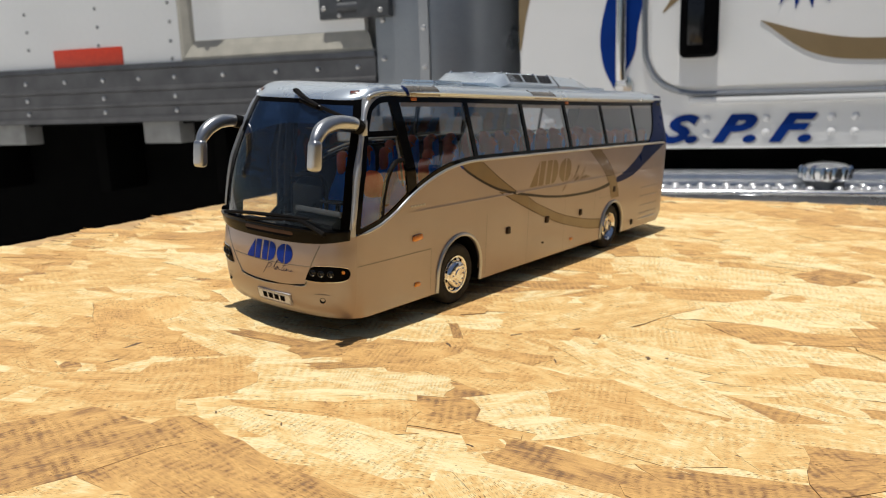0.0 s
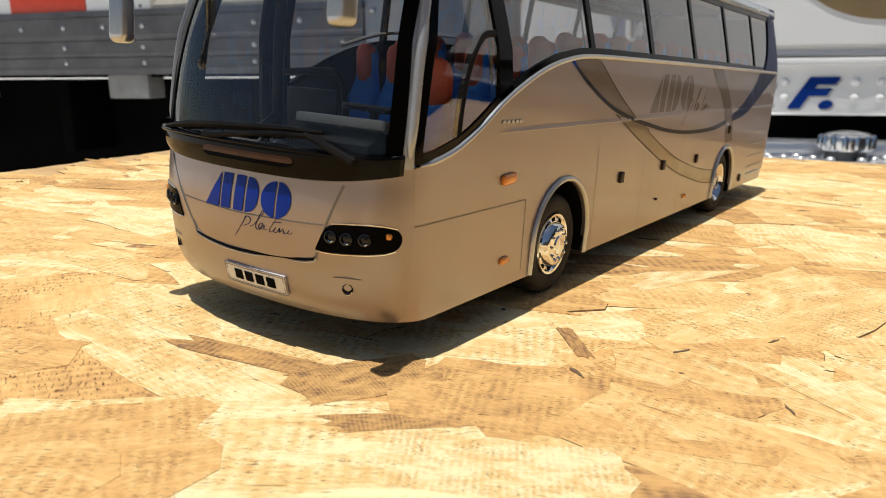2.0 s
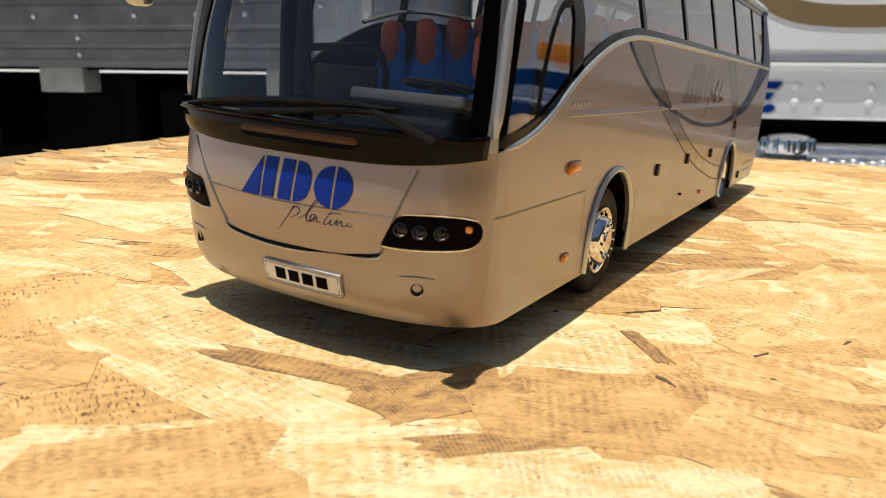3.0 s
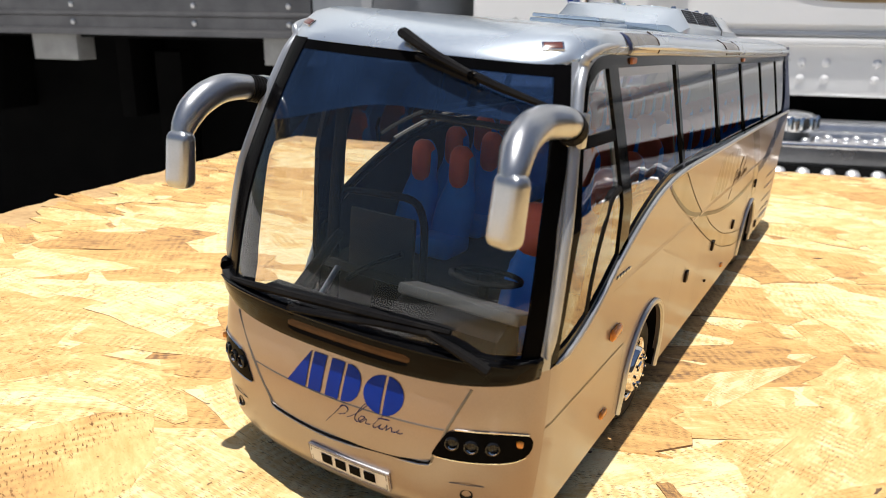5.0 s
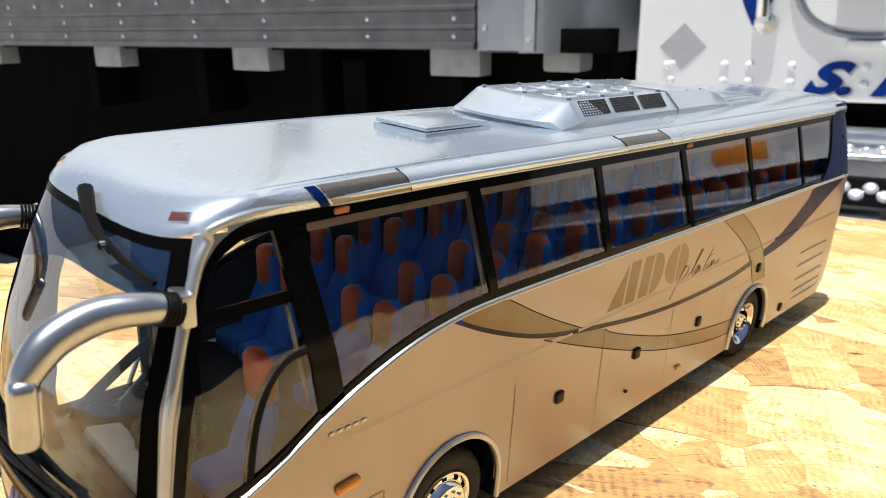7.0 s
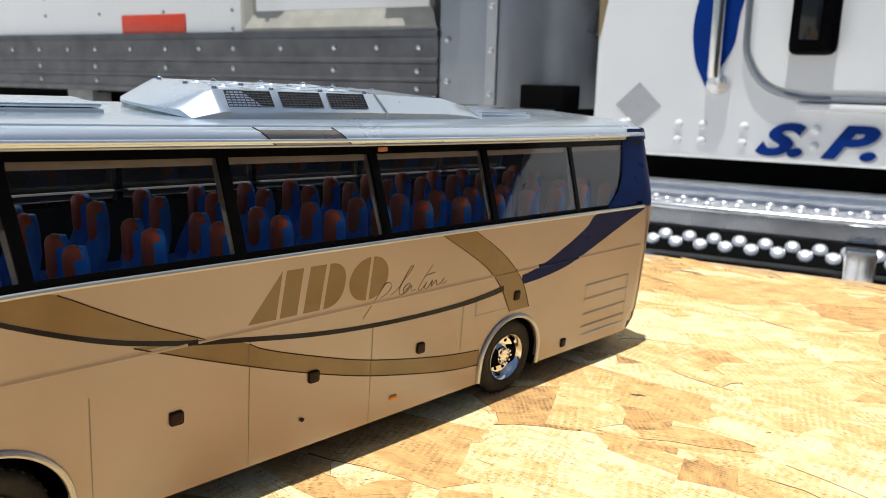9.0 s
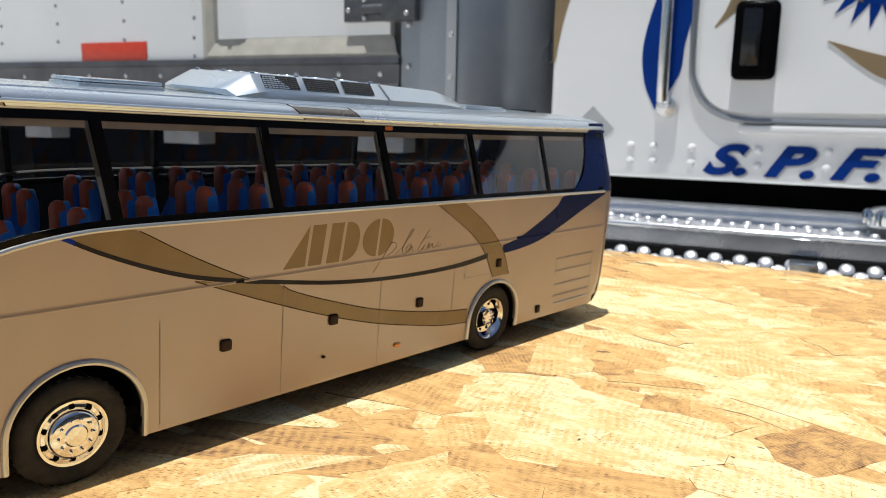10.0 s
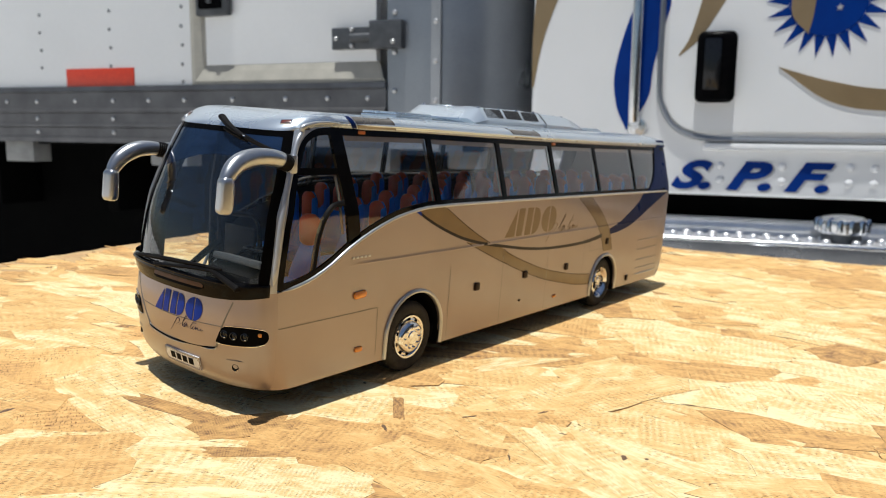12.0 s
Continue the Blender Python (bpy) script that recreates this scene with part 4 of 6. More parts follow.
solid(part("cowl", grid(prof), COWL_BLACK, coach, "gloss black cowl under the windscreen"), 0.4, crisp=False)
part("cowl_ridge", tube([front(y, 33.0 - 0.6 * (abs(y - CY) / 27) ** 4, 1.5) for y in steps(4, 53, 3)], [0.1, 0.28] + [0.3] * 12 + [0.1], 8, 2), COWL_BLACK, coach, "moulded ridge along the cowl")
part("display_slot", face_patch(16.2, 36, lambda y: 30.5 + 0.9 * max(0.0, (17.6 - y) / 1.4, (y - 34.6) / 1.4) ** 2 * 0.6, lambda y: 31.9 - 0.9 * max(0.0, (17.6 - y) / 1.4, (y - 34.6) / 1.4) ** 2 * 0.4, 1.3, 0.5, 2), surface("slot_brown", (0.075, 0.032, 0.011), (0.05, 0.022, 0.008), 0.3, 0.0, 0.002, spec=0.2), coach, "brown display slot")
# black strip laid on as the shade in the slot's lower half
part("slot_shade", face_patch(16.4, 35.8, lambda y: 30.2 + 0.3 * max(0.0, (17.6 - y) / 1.2, (y - 34.6) / 1.2), const(30.85), 1.36, 0.6, 1), BLACK, coach)
part("cowl_cap", tube([front(54.6, 33.2, 0.6), front(56.2, 33.1, 0.9), front(56.8, 32.2, 0.5)], 0.9, 10, 4), BLACK, coach)

# windscreen
tint_z = curve([(3, 61.4), (12, 62.0), (24, 62.0), (31, 61.5), (37, 60.1), (45, 57.9), (54, 56.0)])
part("windscreen", face_patch(3.2, 53.8, const(33.2), tint_z, -0.15, 1.5, 10), WS_GLASS, coach, "clear windscreen with faint reflections").visible_shadow = False
part("tint_band", face_patch(4.6, 52.4, tint_z, const(68.9), -0.15, 1.5, 6), WS_TINT, coach, "dark blue tinted top band")
for far in (False, True):
    rows = []
    for z in steps(32.6, 69.2, 1.5):
        y0 = screen_edge(far)(z)
        ys = [y0 + 0.05, y0 + (1.0 if not far else 2.2), y0 + (1.7 if not far else 4.4)]
        rows.append([front(y if not far else 2 * CY - y, z, 0.05) for y in ys])
    solid(part("screen_mask", grid(rows, flip=not far), BLACK, coach, "black screen border"), 0.8)
solid(part("screen_header", face_patch(6, 51, const(67.7), const(69.1), -0.06, 1.5, 2), BLACK, coach), 0.5)

# roof: rounded rings closing over the top
ring_rows = []
ROOF_INS = (4.8, 4.1, 3.85, 4.05, 4.7, 6.0, 7.6, 9.2, 11.0, 13.1)
ROOF_Z = (69.0, 69.4, 70.1, 71.0, 71.9, 72.6, 73.1, 73.5, 73.85, 74.1)
ROOF_LIFT = (1.0, 1.0, 1.0, 1.0, 1.0, 0.9, 0.68, 0.42, 0.17, 0.0)
EXPO = 3.6
for k in range(10):
    t = radians(90) * k / 9
    ins, z = ROOF_INS[k], ROOF_Z[k]
    xf = -47.6 + 17.0 * (1 - math.cos(t)) ** 1.05
    xr = 192.5 - 7 * (1 - math.cos(t))
    h, hf = HALF - ins, HALF - max(ins, 4.45)
    A = NOSE + 3 * math.sin(t)
    ring = []
    for i in range(33):
        f = math.pi * i / 32
        s, c = math.copysign(abs(math.cos(f)) ** (2 / EXPO), math.cos(f)), math.sin(f) ** (2 / EXPO)
        ring.append((xf + A * (1 - c), CY - hf * s, z))
    mid = [(x, CY + h, z) for x in np.linspace(xf + A + 8, xr - 14, 13)]
    rear = []
    for i in range(17):
        f = math.pi * i / 16
        s, c = math.copysign(abs(math.cos(f)) ** (2 / EXPO), math.cos(f)), math.sin(f) ** (2 / EXPO)
        rear.append((xr - TAIL * (1 - c), CY + h * s, z))
    mid2 = [(x, CY - h, z) for x in np.linspace(xr - 14, xf + A + 8, 13)]
    ring_rows.append([(x, y, z + lift(x) * ROOF_LIFT[k]) for x, y, z in ring + mid + rear + mid2])
bm = grid(ring_rows, close=True)
bm.faces.new([bm.verts.new(p) for p in ring_rows[-1]])
bmesh.ops.remove_doubles(bm, verts=bm.verts, dist=0.01)
bmesh.ops.recalc_face_normals(bm, faces=bm.faces[:])
solid(part("roof", bm, SKY_SILVER, coach, "glossy silver roof"), 0.8)


def brow(k, f, far=False):
    """A point of the roof's rounded front: k rings up, f from its middle (0) to its side (pi / 2)."""
    t, n = radians(10 * k), np.arange(10)
    ins, z = float(np.interp(k, n, ROOF_INS)), float(np.interp(k, n, ROOF_Z))
    c, q = math.cos(f) ** (2 / 3.6), math.sin(f) ** (2 / 3.6)
    y = CY - (HALF - max(ins, 4.45)) * q
    x = -47.6 + 17.0 * (1 - math.cos(t)) ** 1.05 + (NOSE + 3 * math.sin(t)) * (1 - c)
    return Vector((x, 2 * CY - y if far else y, z + lift(x) * float(np.interp(k, n, ROOF_LIFT))))


def roof_side(x, t_deg, off=0.0, far=False):
    """A point of the roof's rounded edge, t degrees up from the window band."""
    k = np.arange(10) * 10.0
    ins, z = float(np.interp(t_deg, k, ROOF_INS)), float(np.interp(t_deg, k, ROOF_Z))
    i1, z1 = float(np.interp(t_deg + 4, k, ROOF_INS)), float(np.interp(t_deg + 4, k, ROOF_Z))
    n = Vector((0, -(z1 - z), i1 - ins)).normalized()
    p = Vector((x, ins, z + lift(x) * float(np.interp(t_deg, k, ROOF_LIFT)))) + off * n
    if far:
        p.y = 2 * CY - p.y
    return p


for far in (False, True):
    part("cant_panel", side_patch(-39.0, 20, lambda x: max(69.55, inv_pillar(x) - 0.1), lambda x: 69.9 + lift(x), 0.0, far, 1.0, 2), PILLAR, coach, "silver panel over the window band")
    pts = [flank(x, 69.3 + lift(x), 0.2, far) for x in [-24, -21] + steps(-18, 176.5, 15)]
    part("gutter", tube(pts, [0.1, 0.3] + [0.36] * 30, 8, 3), PILLAR, coach, "silver rain gutter")
    part("cant_ridge", tube([roof_side(x, 22, -0.1, far) for x in steps(-30, 178, 14)], [0.05, 0.42] + [0.45] * 14, 8, 2), SKY_SILVER, coach, "rounded ridge along the roof edge")
    part("roof_crease", tube([roof_side(x, 54, 0.0, far) for x in steps(-34, 181, 14)], [0.02, 0.2] + [0.26] * 14, 6, 2), SKY_SILVER, coach)

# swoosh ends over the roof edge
for x0, x1, la, lb, mtl, lab in ((-24.6, -22.9, 0.06, 0.06, NAVY, "navy roof stripe"), (-22.5, -8, 0.06, 0.04, SKY_TAN, "tan roof band"), (54.5, 72.5, 0.1, 0.1, SKY_TAN, "tan roof band")):
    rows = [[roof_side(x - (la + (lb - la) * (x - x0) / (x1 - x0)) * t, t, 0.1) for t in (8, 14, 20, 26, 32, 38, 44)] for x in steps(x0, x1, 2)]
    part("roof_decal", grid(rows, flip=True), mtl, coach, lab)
for x in (-8, 54.5, 72.5):
    part("roof_seam", tube([roof_side(x - (0.10 * t if x > 0 else 0.04 * t), t, 0.08) for t in (8, 16, 24, 36, 50)], 0.14, 5, 2), LINE, coach)

# side window band
POSTS = [(6.4, 8.8, 1.0), (42.4, 44.6, 1.0), (77.0, 80.0, 1.0), (112.2, 115.4, 0.9), (147.8, 150.8, 0.7)]


def lean(top, bottom, z):
    return bottom + (top - bottom) * (z - 49) / 19.0


def window_band(far):
    edge = belt_of(far)
    solid(part("band_sill", side_patch(-50.2, 185, lambda x: edge(x) - 0.1, lambda x: edge(x) + 1.7, 0.05, far, 2, 2), BAND_BLACK, coach, "black window sill"), 0.7)
    solid(part("band_header", side_patch(-41, 186, lambda x: min(67.4 + lift(x), inv_pillar(x) - 1.7), lambda x: min(BAND_TOP + 0.1 + lift(x), inv_pillar(x) + 0.05), 0.05, far, 1.2, 2), BAND_BLACK, coach, "black window header"), 0.7)
    solid(part("belt_moulding", tube([flank(x, edge(x), 0.15, far) for x in [-50, -47, -44] + steps(-40, 186, 6)], [0.15] + [0.48] * 40, 8, 2), TRIM_SILVER, coach, "bright belt moulding"), 0.01)
    # front frame along the screen pillar
    solid(part("front_frame", row_patch(lambda z: pillar_x(z) + 0.02, lambda z: pillar_x(z) + (5.2 if far else 1.5), 23.0 if far else 31.8, 70.2, 0.05, far, 1.2, 2), BAND_BLACK, coach), 0.7)
    solid(part("wide_post", row_patch((lambda z: -30.7) if far else (lambda z: -32.6 + 0.16 * (68 - z)), (lambda z: -22.8) if far else (lambda z: -28.4 + 0.17 * (68 - z)), 23.0 if far else 41.3, 69.2, 0.05, far, 1.5, 3), BAND_BLACK, coach, "wide black door post"), 0.9)
    for a, b, w in POSTS:
        solid(part("window_post", row_patch(lambda z: lean(a, b, z) - w, lambda z: lean(a, b, z) + w, 49.5, 68 + lift(a), 0.08, far, 3, 2), BAND_BLACK, coach), 0.8)
        part("inner_post", row_patch(lambda z: lean(a, b, z) - w - 0.7, lambda z: lean(a, b, z) - w + 0.4, 50.5, 67.5 + lift(a), -1.3, far, 3, 2), CURTAIN, coach, "grey inner post")
    solid(part("rear_post", row_patch(lambda z: 180, lambda z: 191.2, 48.5, 69, 0.02, far, 3, 5), NAVY, coach, "navy rear corner"), 0.7)
    # glass, pane by pane
    edges = [(-22.8, -22.8) if far else (-28.4, -24.0)] + [(a, b) for a, b, _ in POSTS] + [(180.5, 181)]
    for (a0, b0), (a1, b1) in zip(edges, edges[1:]):
        bm = bmesh.new()
        rows = []
        for j in range(9):
            f = j / 8
            row = []
            for i in range(11):
                g = i / 10
                xt, xb = a0 + (a1 - a0) * g, b0 + (b1 - b0) * g
                zb = edge(xb) + 1.5
                z = zb + (67.6 + lift(xt) - zb) * f
                row.append(flank(xb + (xt - xb) * f, z, -0.25, far))
            rows.append(row)
        grid(rows, flip=far, bm=bm)
        part("window_pane", bm, SIDE_GLASS, coach, "tinted side window").visible_shadow = False
        # blind strip at the head of the window
        bm = side_patch(a0 + 1.4, a1 - 1.6, lambda x: 66.0 + lift(x), lambda x: 67.6 + lift(x), -0.8, far, 4, 1)
        part("blind", bm, BLIND, coach, "beige blind")
    # driver's window, split by a bar
    part("driver_pane", row_patch(lambda z: pillar_x(z) + 1.4, (lambda z: -30.2) if far else (lambda z: min(-32.4 + 0.16 * (68 - z), inv_belt(z))), 22.5 if far else 33.4, 69.3, -0.25, far, 1.2, 6), DRIVER_GLASS, coach, "driver's side window").visible_shadow = False
    if far:
        return
    solid(part("split_bar", side_patch(-46.2, -31.5, const(59.0), const(60.6), 0.0, far, 2, 2), BLACK, coach), 0.9)
    part("vent_frame", tube([flank(x, z, -0.7, far) for x, z in ((-30.0, 51.8), (-33.5, 51.2), (-36.4, 48.6), (-38.2, 44.5), (-39.2, 40), (-39.8, 35))], 0.75, 8, 6), MATT_BLACK, coach, "curved black vent frame")
    part("vent_slide", tube([flank(x, z, -0.6, far) for x, z in ((-32.0, 58.6), (-31.4, 52), (-30.2, 44))], 0.35, 6, 3), CURTAIN, coach)


def inv_belt(z):
    xs = np.linspace(-50, 10, 121)
    ok = [x for x in xs if belt(x) + 1.2 <= z]
    return float(max(ok)) if ok else -49.0


window_band(False)
window_band(True)

# ---- flank details ----
# pressed cove line, panel seams, louvres
for far in (False, True):
    for x0, x1, mtl in ((-27.5, 33.6, SILVER), (33.6, 35.6, DARK_NAVY), (35.6, 116.4, SILVER), (116.4, 125.6, TAN), (125.6, 134.6, SILVER), (134.6, 153.5, NAVY), (153.5, 187.5, SILVER)):
        rows = []
        for x in steps(x0, x1, 2.0):
            k = min(1.0, (x + 27.5) / 6.0)
            rows.append([flank(x, z, o * k + 0.015, far) for z, o in ((36.3, 0.0), (36.05, 0.015), (35.8, 0.05), (35.55, 0.10), (35.4, 0.12), (35.28, 0.09), (35.2, -0.03))])
        part("pressed_ledge", grid(rows, flip=far), SILVER if far else mtl, coach, "pressed ledge along the flank")
SEAMS = [(-16.0, 8.6, 22.4), (16.4, 8.0, 30), (46, 6.8, 33.5), (76.6, 6.8, 30), (105.6, 16.8, 30)]
for x, a, b in SEAMS:
    part("panel_seam", side_patch(x, x + (0.16 if x < 100 else 0.13), const(a), const(b), 0.06, False, 0.1, 2), GROOVE, coach)
part("locker_seam", side_patch(-50.6, -16.2, const(22.25), const(22.5), 0.06, False, 2, 1), GROOVE, coach)
for z in (13.2, 17.2, 22.0, 26.4):
    part("louvre_line", side_patch(159.4, 182.6, const(z), const(z + 0.26), 0.06, False, 3, 1), GROOVE, coach, "louvre line")
    part("louvre_lip", tube([flank(x, z - 0.35, 0.0) for x in steps(159.4, 182.6, 4)], 0.16, 6, 1), SILVER, coach)
for x, a in ((182.8, 9.6), (159.2, 20.6)):
    part("louvre_line", side_patch(x, x + 0.25, const(a), const(26.6), 0.06, False, 0.2, 3), SOFT_GROOVE, coach)
part("grille_lip", tube([flank(x, 10.2, 0.05) for x in steps(159.6, 183.2, 4)], [0.12, 0.35, 0.35, 0.35, 0.35, 0.12], 8, 2), TRIM_SILVER, coach, "bright lip under the louvres")
# filler flap outline ahead of the rear arch
for x0, x1, z0, z1 in ((110.4, 122.5, 25.9, 26.1), (110.3, 110.5, 25.9, 30.2)):
    part("flap_line", side_patch(x0, x1, const(z0), const(z1), 0.06, False, 0.1 if x1 - x0 < 1 else 3, 2), SOFT_GROOVE, coach)
# wheel arch lips and wells
for a, h, r in ARCHES:
    for far in (False, True):
        pts = [flank(a - r - 0.5, HEM + 0.2, 0.1, far)] + [flank(a + (r + 0.5) * math.cos(t), h + (r + 0.5) * math.sin(t), 0.2, far) for t in np.linspace(math.pi, 0, 15)] + [flank(a + r + 0.5, HEM + 0.2, 0.1, far)]
        part("arch_lip", tube(pts, 0.62, 8, 3), ARCH_SILVER, coach, "silver wheel arch lip")
    rows = []
    for y in (0.25, 20, 37, 56.75):
        rows.append([(a + (r + 0.2) * math.cos(t), y, h + (r + 0.2) * math.sin(t)) for t in np.linspace(-0.4, math.pi + 0.4, 24)])
    part("wheel_well", grid(rows), UNDER, coach)
for x0, x1 in ((-51.5, -11.8), (13.0, 114.2), (137.8, 191)):
    rows = []
    for x in steps(x0, x1, 1.5):
        a = flank(x, 8.0, -0.55).y
        rows.append([(x, a, 8.0), (x, CY, 8.0), (x, 2 * CY - a, 8.0)])
    solid(part("under_tray", grid(rows), UNDER, coach), 0.8, 0)
part("chassis", box(-44, 190, 2.5, 54.5, 7.6, 12.5, 1), UNDER, coach, "black underside")


def small(name, x, z, w, h, mtl, label, off=0.1, turn=0.0, thick=0.45):
    c = flank(x, z, off)
    b = box(-w / 2, w / 2, -thick, thick * 0.5, -h / 2, h / 2, min(w, h) * (0.42 if mtl is AMBER else 0.22), 3)
    bmesh.ops.transform(b, matrix=Matrix.Translation(c) @ pose(0, 0, 0, 0, turn, 0), verts=b.verts)
    return part(name, b, mtl, coach, label)


for x, z, w in ((31.3, 21.9, 2.6), (61.1, 22.3, 2.6), (91.7, 21.7, 2.4), (126.4, 28.8, 2.2), (150.7, 9.9, 2.2)):
    small("latch", x, z, w, 2.6, BROWN, "dark brown locker latch")
small("side_lamp", -23.4, 27.1, 4.6, 1.9, AMBER, "amber side lamp", 0.1, -4, 0.8)
small("side_marker", -22.9, 11.8, 2.8, 1.4, AMBER, "amber side marker", 0.02, 0, 0.6)
small("side_marker", 84, 11.0, 2.2, 1.2, AMBER, "amber side marker", 0.02, 0, 0.6)
small("side_marker", 58.5, 13.2, 0.8, 0.6, BROWN, "small dark peg", 0.1)
for x in (-21.5, 79.8):
    p = flank(x, 68.3 + lift(x), 0.2)
    part("roof_marker", box(p.x - 1.3, p.x + 1.3, p.y - 0.3, p.y + 0.3, p.z - 0.5, p.z + 0.5, 0.2, 1), MARKER, coach, "amber roof marker")
# maker's badge as a plain bar
for i in range(5):
    p = flank(-26.4 + 1.5 * i, 37.3, 0.12)
    part("badge", box(p.x - 0.5, p.x + 0.5, p.y - 0.1, p.y + 0.1, p.z - 0.3, p.z + 0.3, 0.08, 1), TRIM_SILVER, coach)

# printed swooshes
D = 0.02
tan2_lo = curve([(24, 37.0), (40, 30.6), (58, 24.0), (75, 18.8), (92, 15.0), (103, 13.0), (113.4, 12.0)])
tan2_hi = curve([(24, 37.2), (35, 35.2), (44, 33.8), (49, 31.2), (60, 27.2), (75, 22.6), (92, 19.0), (105, 17.0), (113.4, 16.2)])
part("tan_swoosh", side_patch(24, 113.2, tan2_lo, tan2_hi, D, False, 2, 3), TAN, coach, "tan printed swoosh")
tan1_lo = curve([(-0.5, 48.0), (5, 45.0), (14, 41.2), (23, 38.2), (37, 35.4)])
tan1_hi = curve([(10, 49.2), (13, 48.2), (20, 44.2), (28, 40.0), (37, 35.8)])
part("tan_swoosh", side_patch(0, 37, tan1_lo, lambda x: min(belt(x) - 0.4, tan1_hi(max(x, 10)) if x > 10 else 99), D, False, 1.5, 3), TAN, coach, "tan printed swoosh")
navy_c = curve([(-1.5, 48.4), (5, 45.0), (14, 41.2), (23, 38.2), (34, 35.8), (45, 34.0), (60, 31.8), (75, 30.5), (91, 30.0), (105, 30.2), (114, 30.9), (121, 31.8)])
navy_w = curve([(-2, 0.45), (30, 0.5), (90, 0.55), (121, 0.85)])
part("navy_swoosh", side_patch(-1.5, 120.6, lambda x: navy_c(x) - navy_w(x), lambda x: navy_c(x) + navy_w(x), D + 0.05, False, 2, 2), DARK_NAVY, coach, "thin navy printed line")
part("navy_tip", side_patch(-1.6, 0.6, lambda x: navy_c(x) - 0.5, lambda x: navy_c(x) + 0.5, D + 0.06, False, 0.7, 2), BLUE, coach, "bright blue tip of the line")
wl = curve([(127.5, 31.5), (138, 32.3), (149, 34.2), (160.8, 38.1), (172, 42.2), (186, 47.0), (190, 48.2)])
wh = curve([(127.5, 34.2), (132, 34.9), (138.5, 36.7), (144, 39.0), (150, 41.6), (156, 44.8), (161.7, 48.2), (190, 48.4)])
part("navy_wedge", side_patch(127.8, 187, wl, lambda x: min(wh(x), 48.4), D + 0.01, False, 2, 3), NAVY, coach, "navy printed swoosh")
band_l = curve([(24.5, 124.0), (32, 119.5), (38, 113.5), (43, 106.0), (48.6, 96.5)])
band_r = curve([(24.5, 132.2), (32, 128.5), (38, 123.0), (43, 116.6), (48.6, 107.5)])
part("tan_band", row_patch(band_l, band_r, 24.6, 48.5, D + 0.03, False, 1.5, 4), TAN, coach, "tan printed band")
for e in (band_l, band_r):
    part("outline", row_patch(lambda z: e(z) - 0.16, lambda z: e(z) + 0.16, 24.6, 48.5, D + 0.045, False, 1.5, 1), LINE, coach)
for fn, a, b in ((tan2_lo, 24, 113), (tan2_hi, 46, 113), (tan1_hi, 12.5, 37)):
    part("outline", side_patch(a, b, lambda x: fn(x) - 0.13, lambda x: fn(x) + 0.13, D + 0.045, False, 2, 1), LINE, coach)
# navy sweep over the rear windows
part("navy_sweep", row_patch(lambda z: 162.3 + 12.6 * (1 - math.exp(-(z - 48.6) / 4.6)), const(181.5), 49.3, 69.0, 0.22, False, 0.8, 4), NAVY, coach, "navy print over the rear window")
part("rear_corner_cap", row_patch(lambda z: 176.4 + 0.3 * (z - 69), lambda z: 190.6, 69.0, 72.2, 0.55, False, 0.8, 6), NAVY, coach)


def emblem(place, mtl, lab):
    """Plain slanted, half-round and oval shapes split by slits. place(u, v): a point from 0..1 across and up."""
    lens = lambda v, p: max(0.0, 1 - abs(2 * v - 1) ** p) ** (1 / p)
    shapes = [(lambda v: 0.213 * v, lambda v: 0.178 + 0.037 * v),
              (lambda v: 0.202 + 0.040 * v, lambda v: 0.318 + 0.040 * v),
              (lambda v: 0.360 + 0.045 * v, lambda v: 0.476 + 0.042 * v),
              (lambda v: 0.503 + 0.041 * v, lambda v: 0.503 + 0.041 * v + 0.137 * lens(v, 2.4)),
              (lambda v: 0.828 + 0.028 * v - 0.150 * lens(v, 2.0), lambda v: 0.828 + 0.028 * v),
              (lambda v: 0.850 + 0.028 * v, lambda v: 0.850 + 0.028 * v + 0.140 * lens(v, 2.0))]
    for lo, hi in shapes:
        rows = []
        for i in range(17):
            v = 0.5 - 0.5 * math.cos(math.pi * i / 16)
            rows.append([place(lo(v) + (hi(v) - lo(v)) * j / 4, v) for j in range(5)])
        bm = grid(rows)
        bmesh.ops.remove_doubles(bm, verts=bm.verts, dist=0.001)
        part("emblem_shape", bm, mtl, coach, lab)


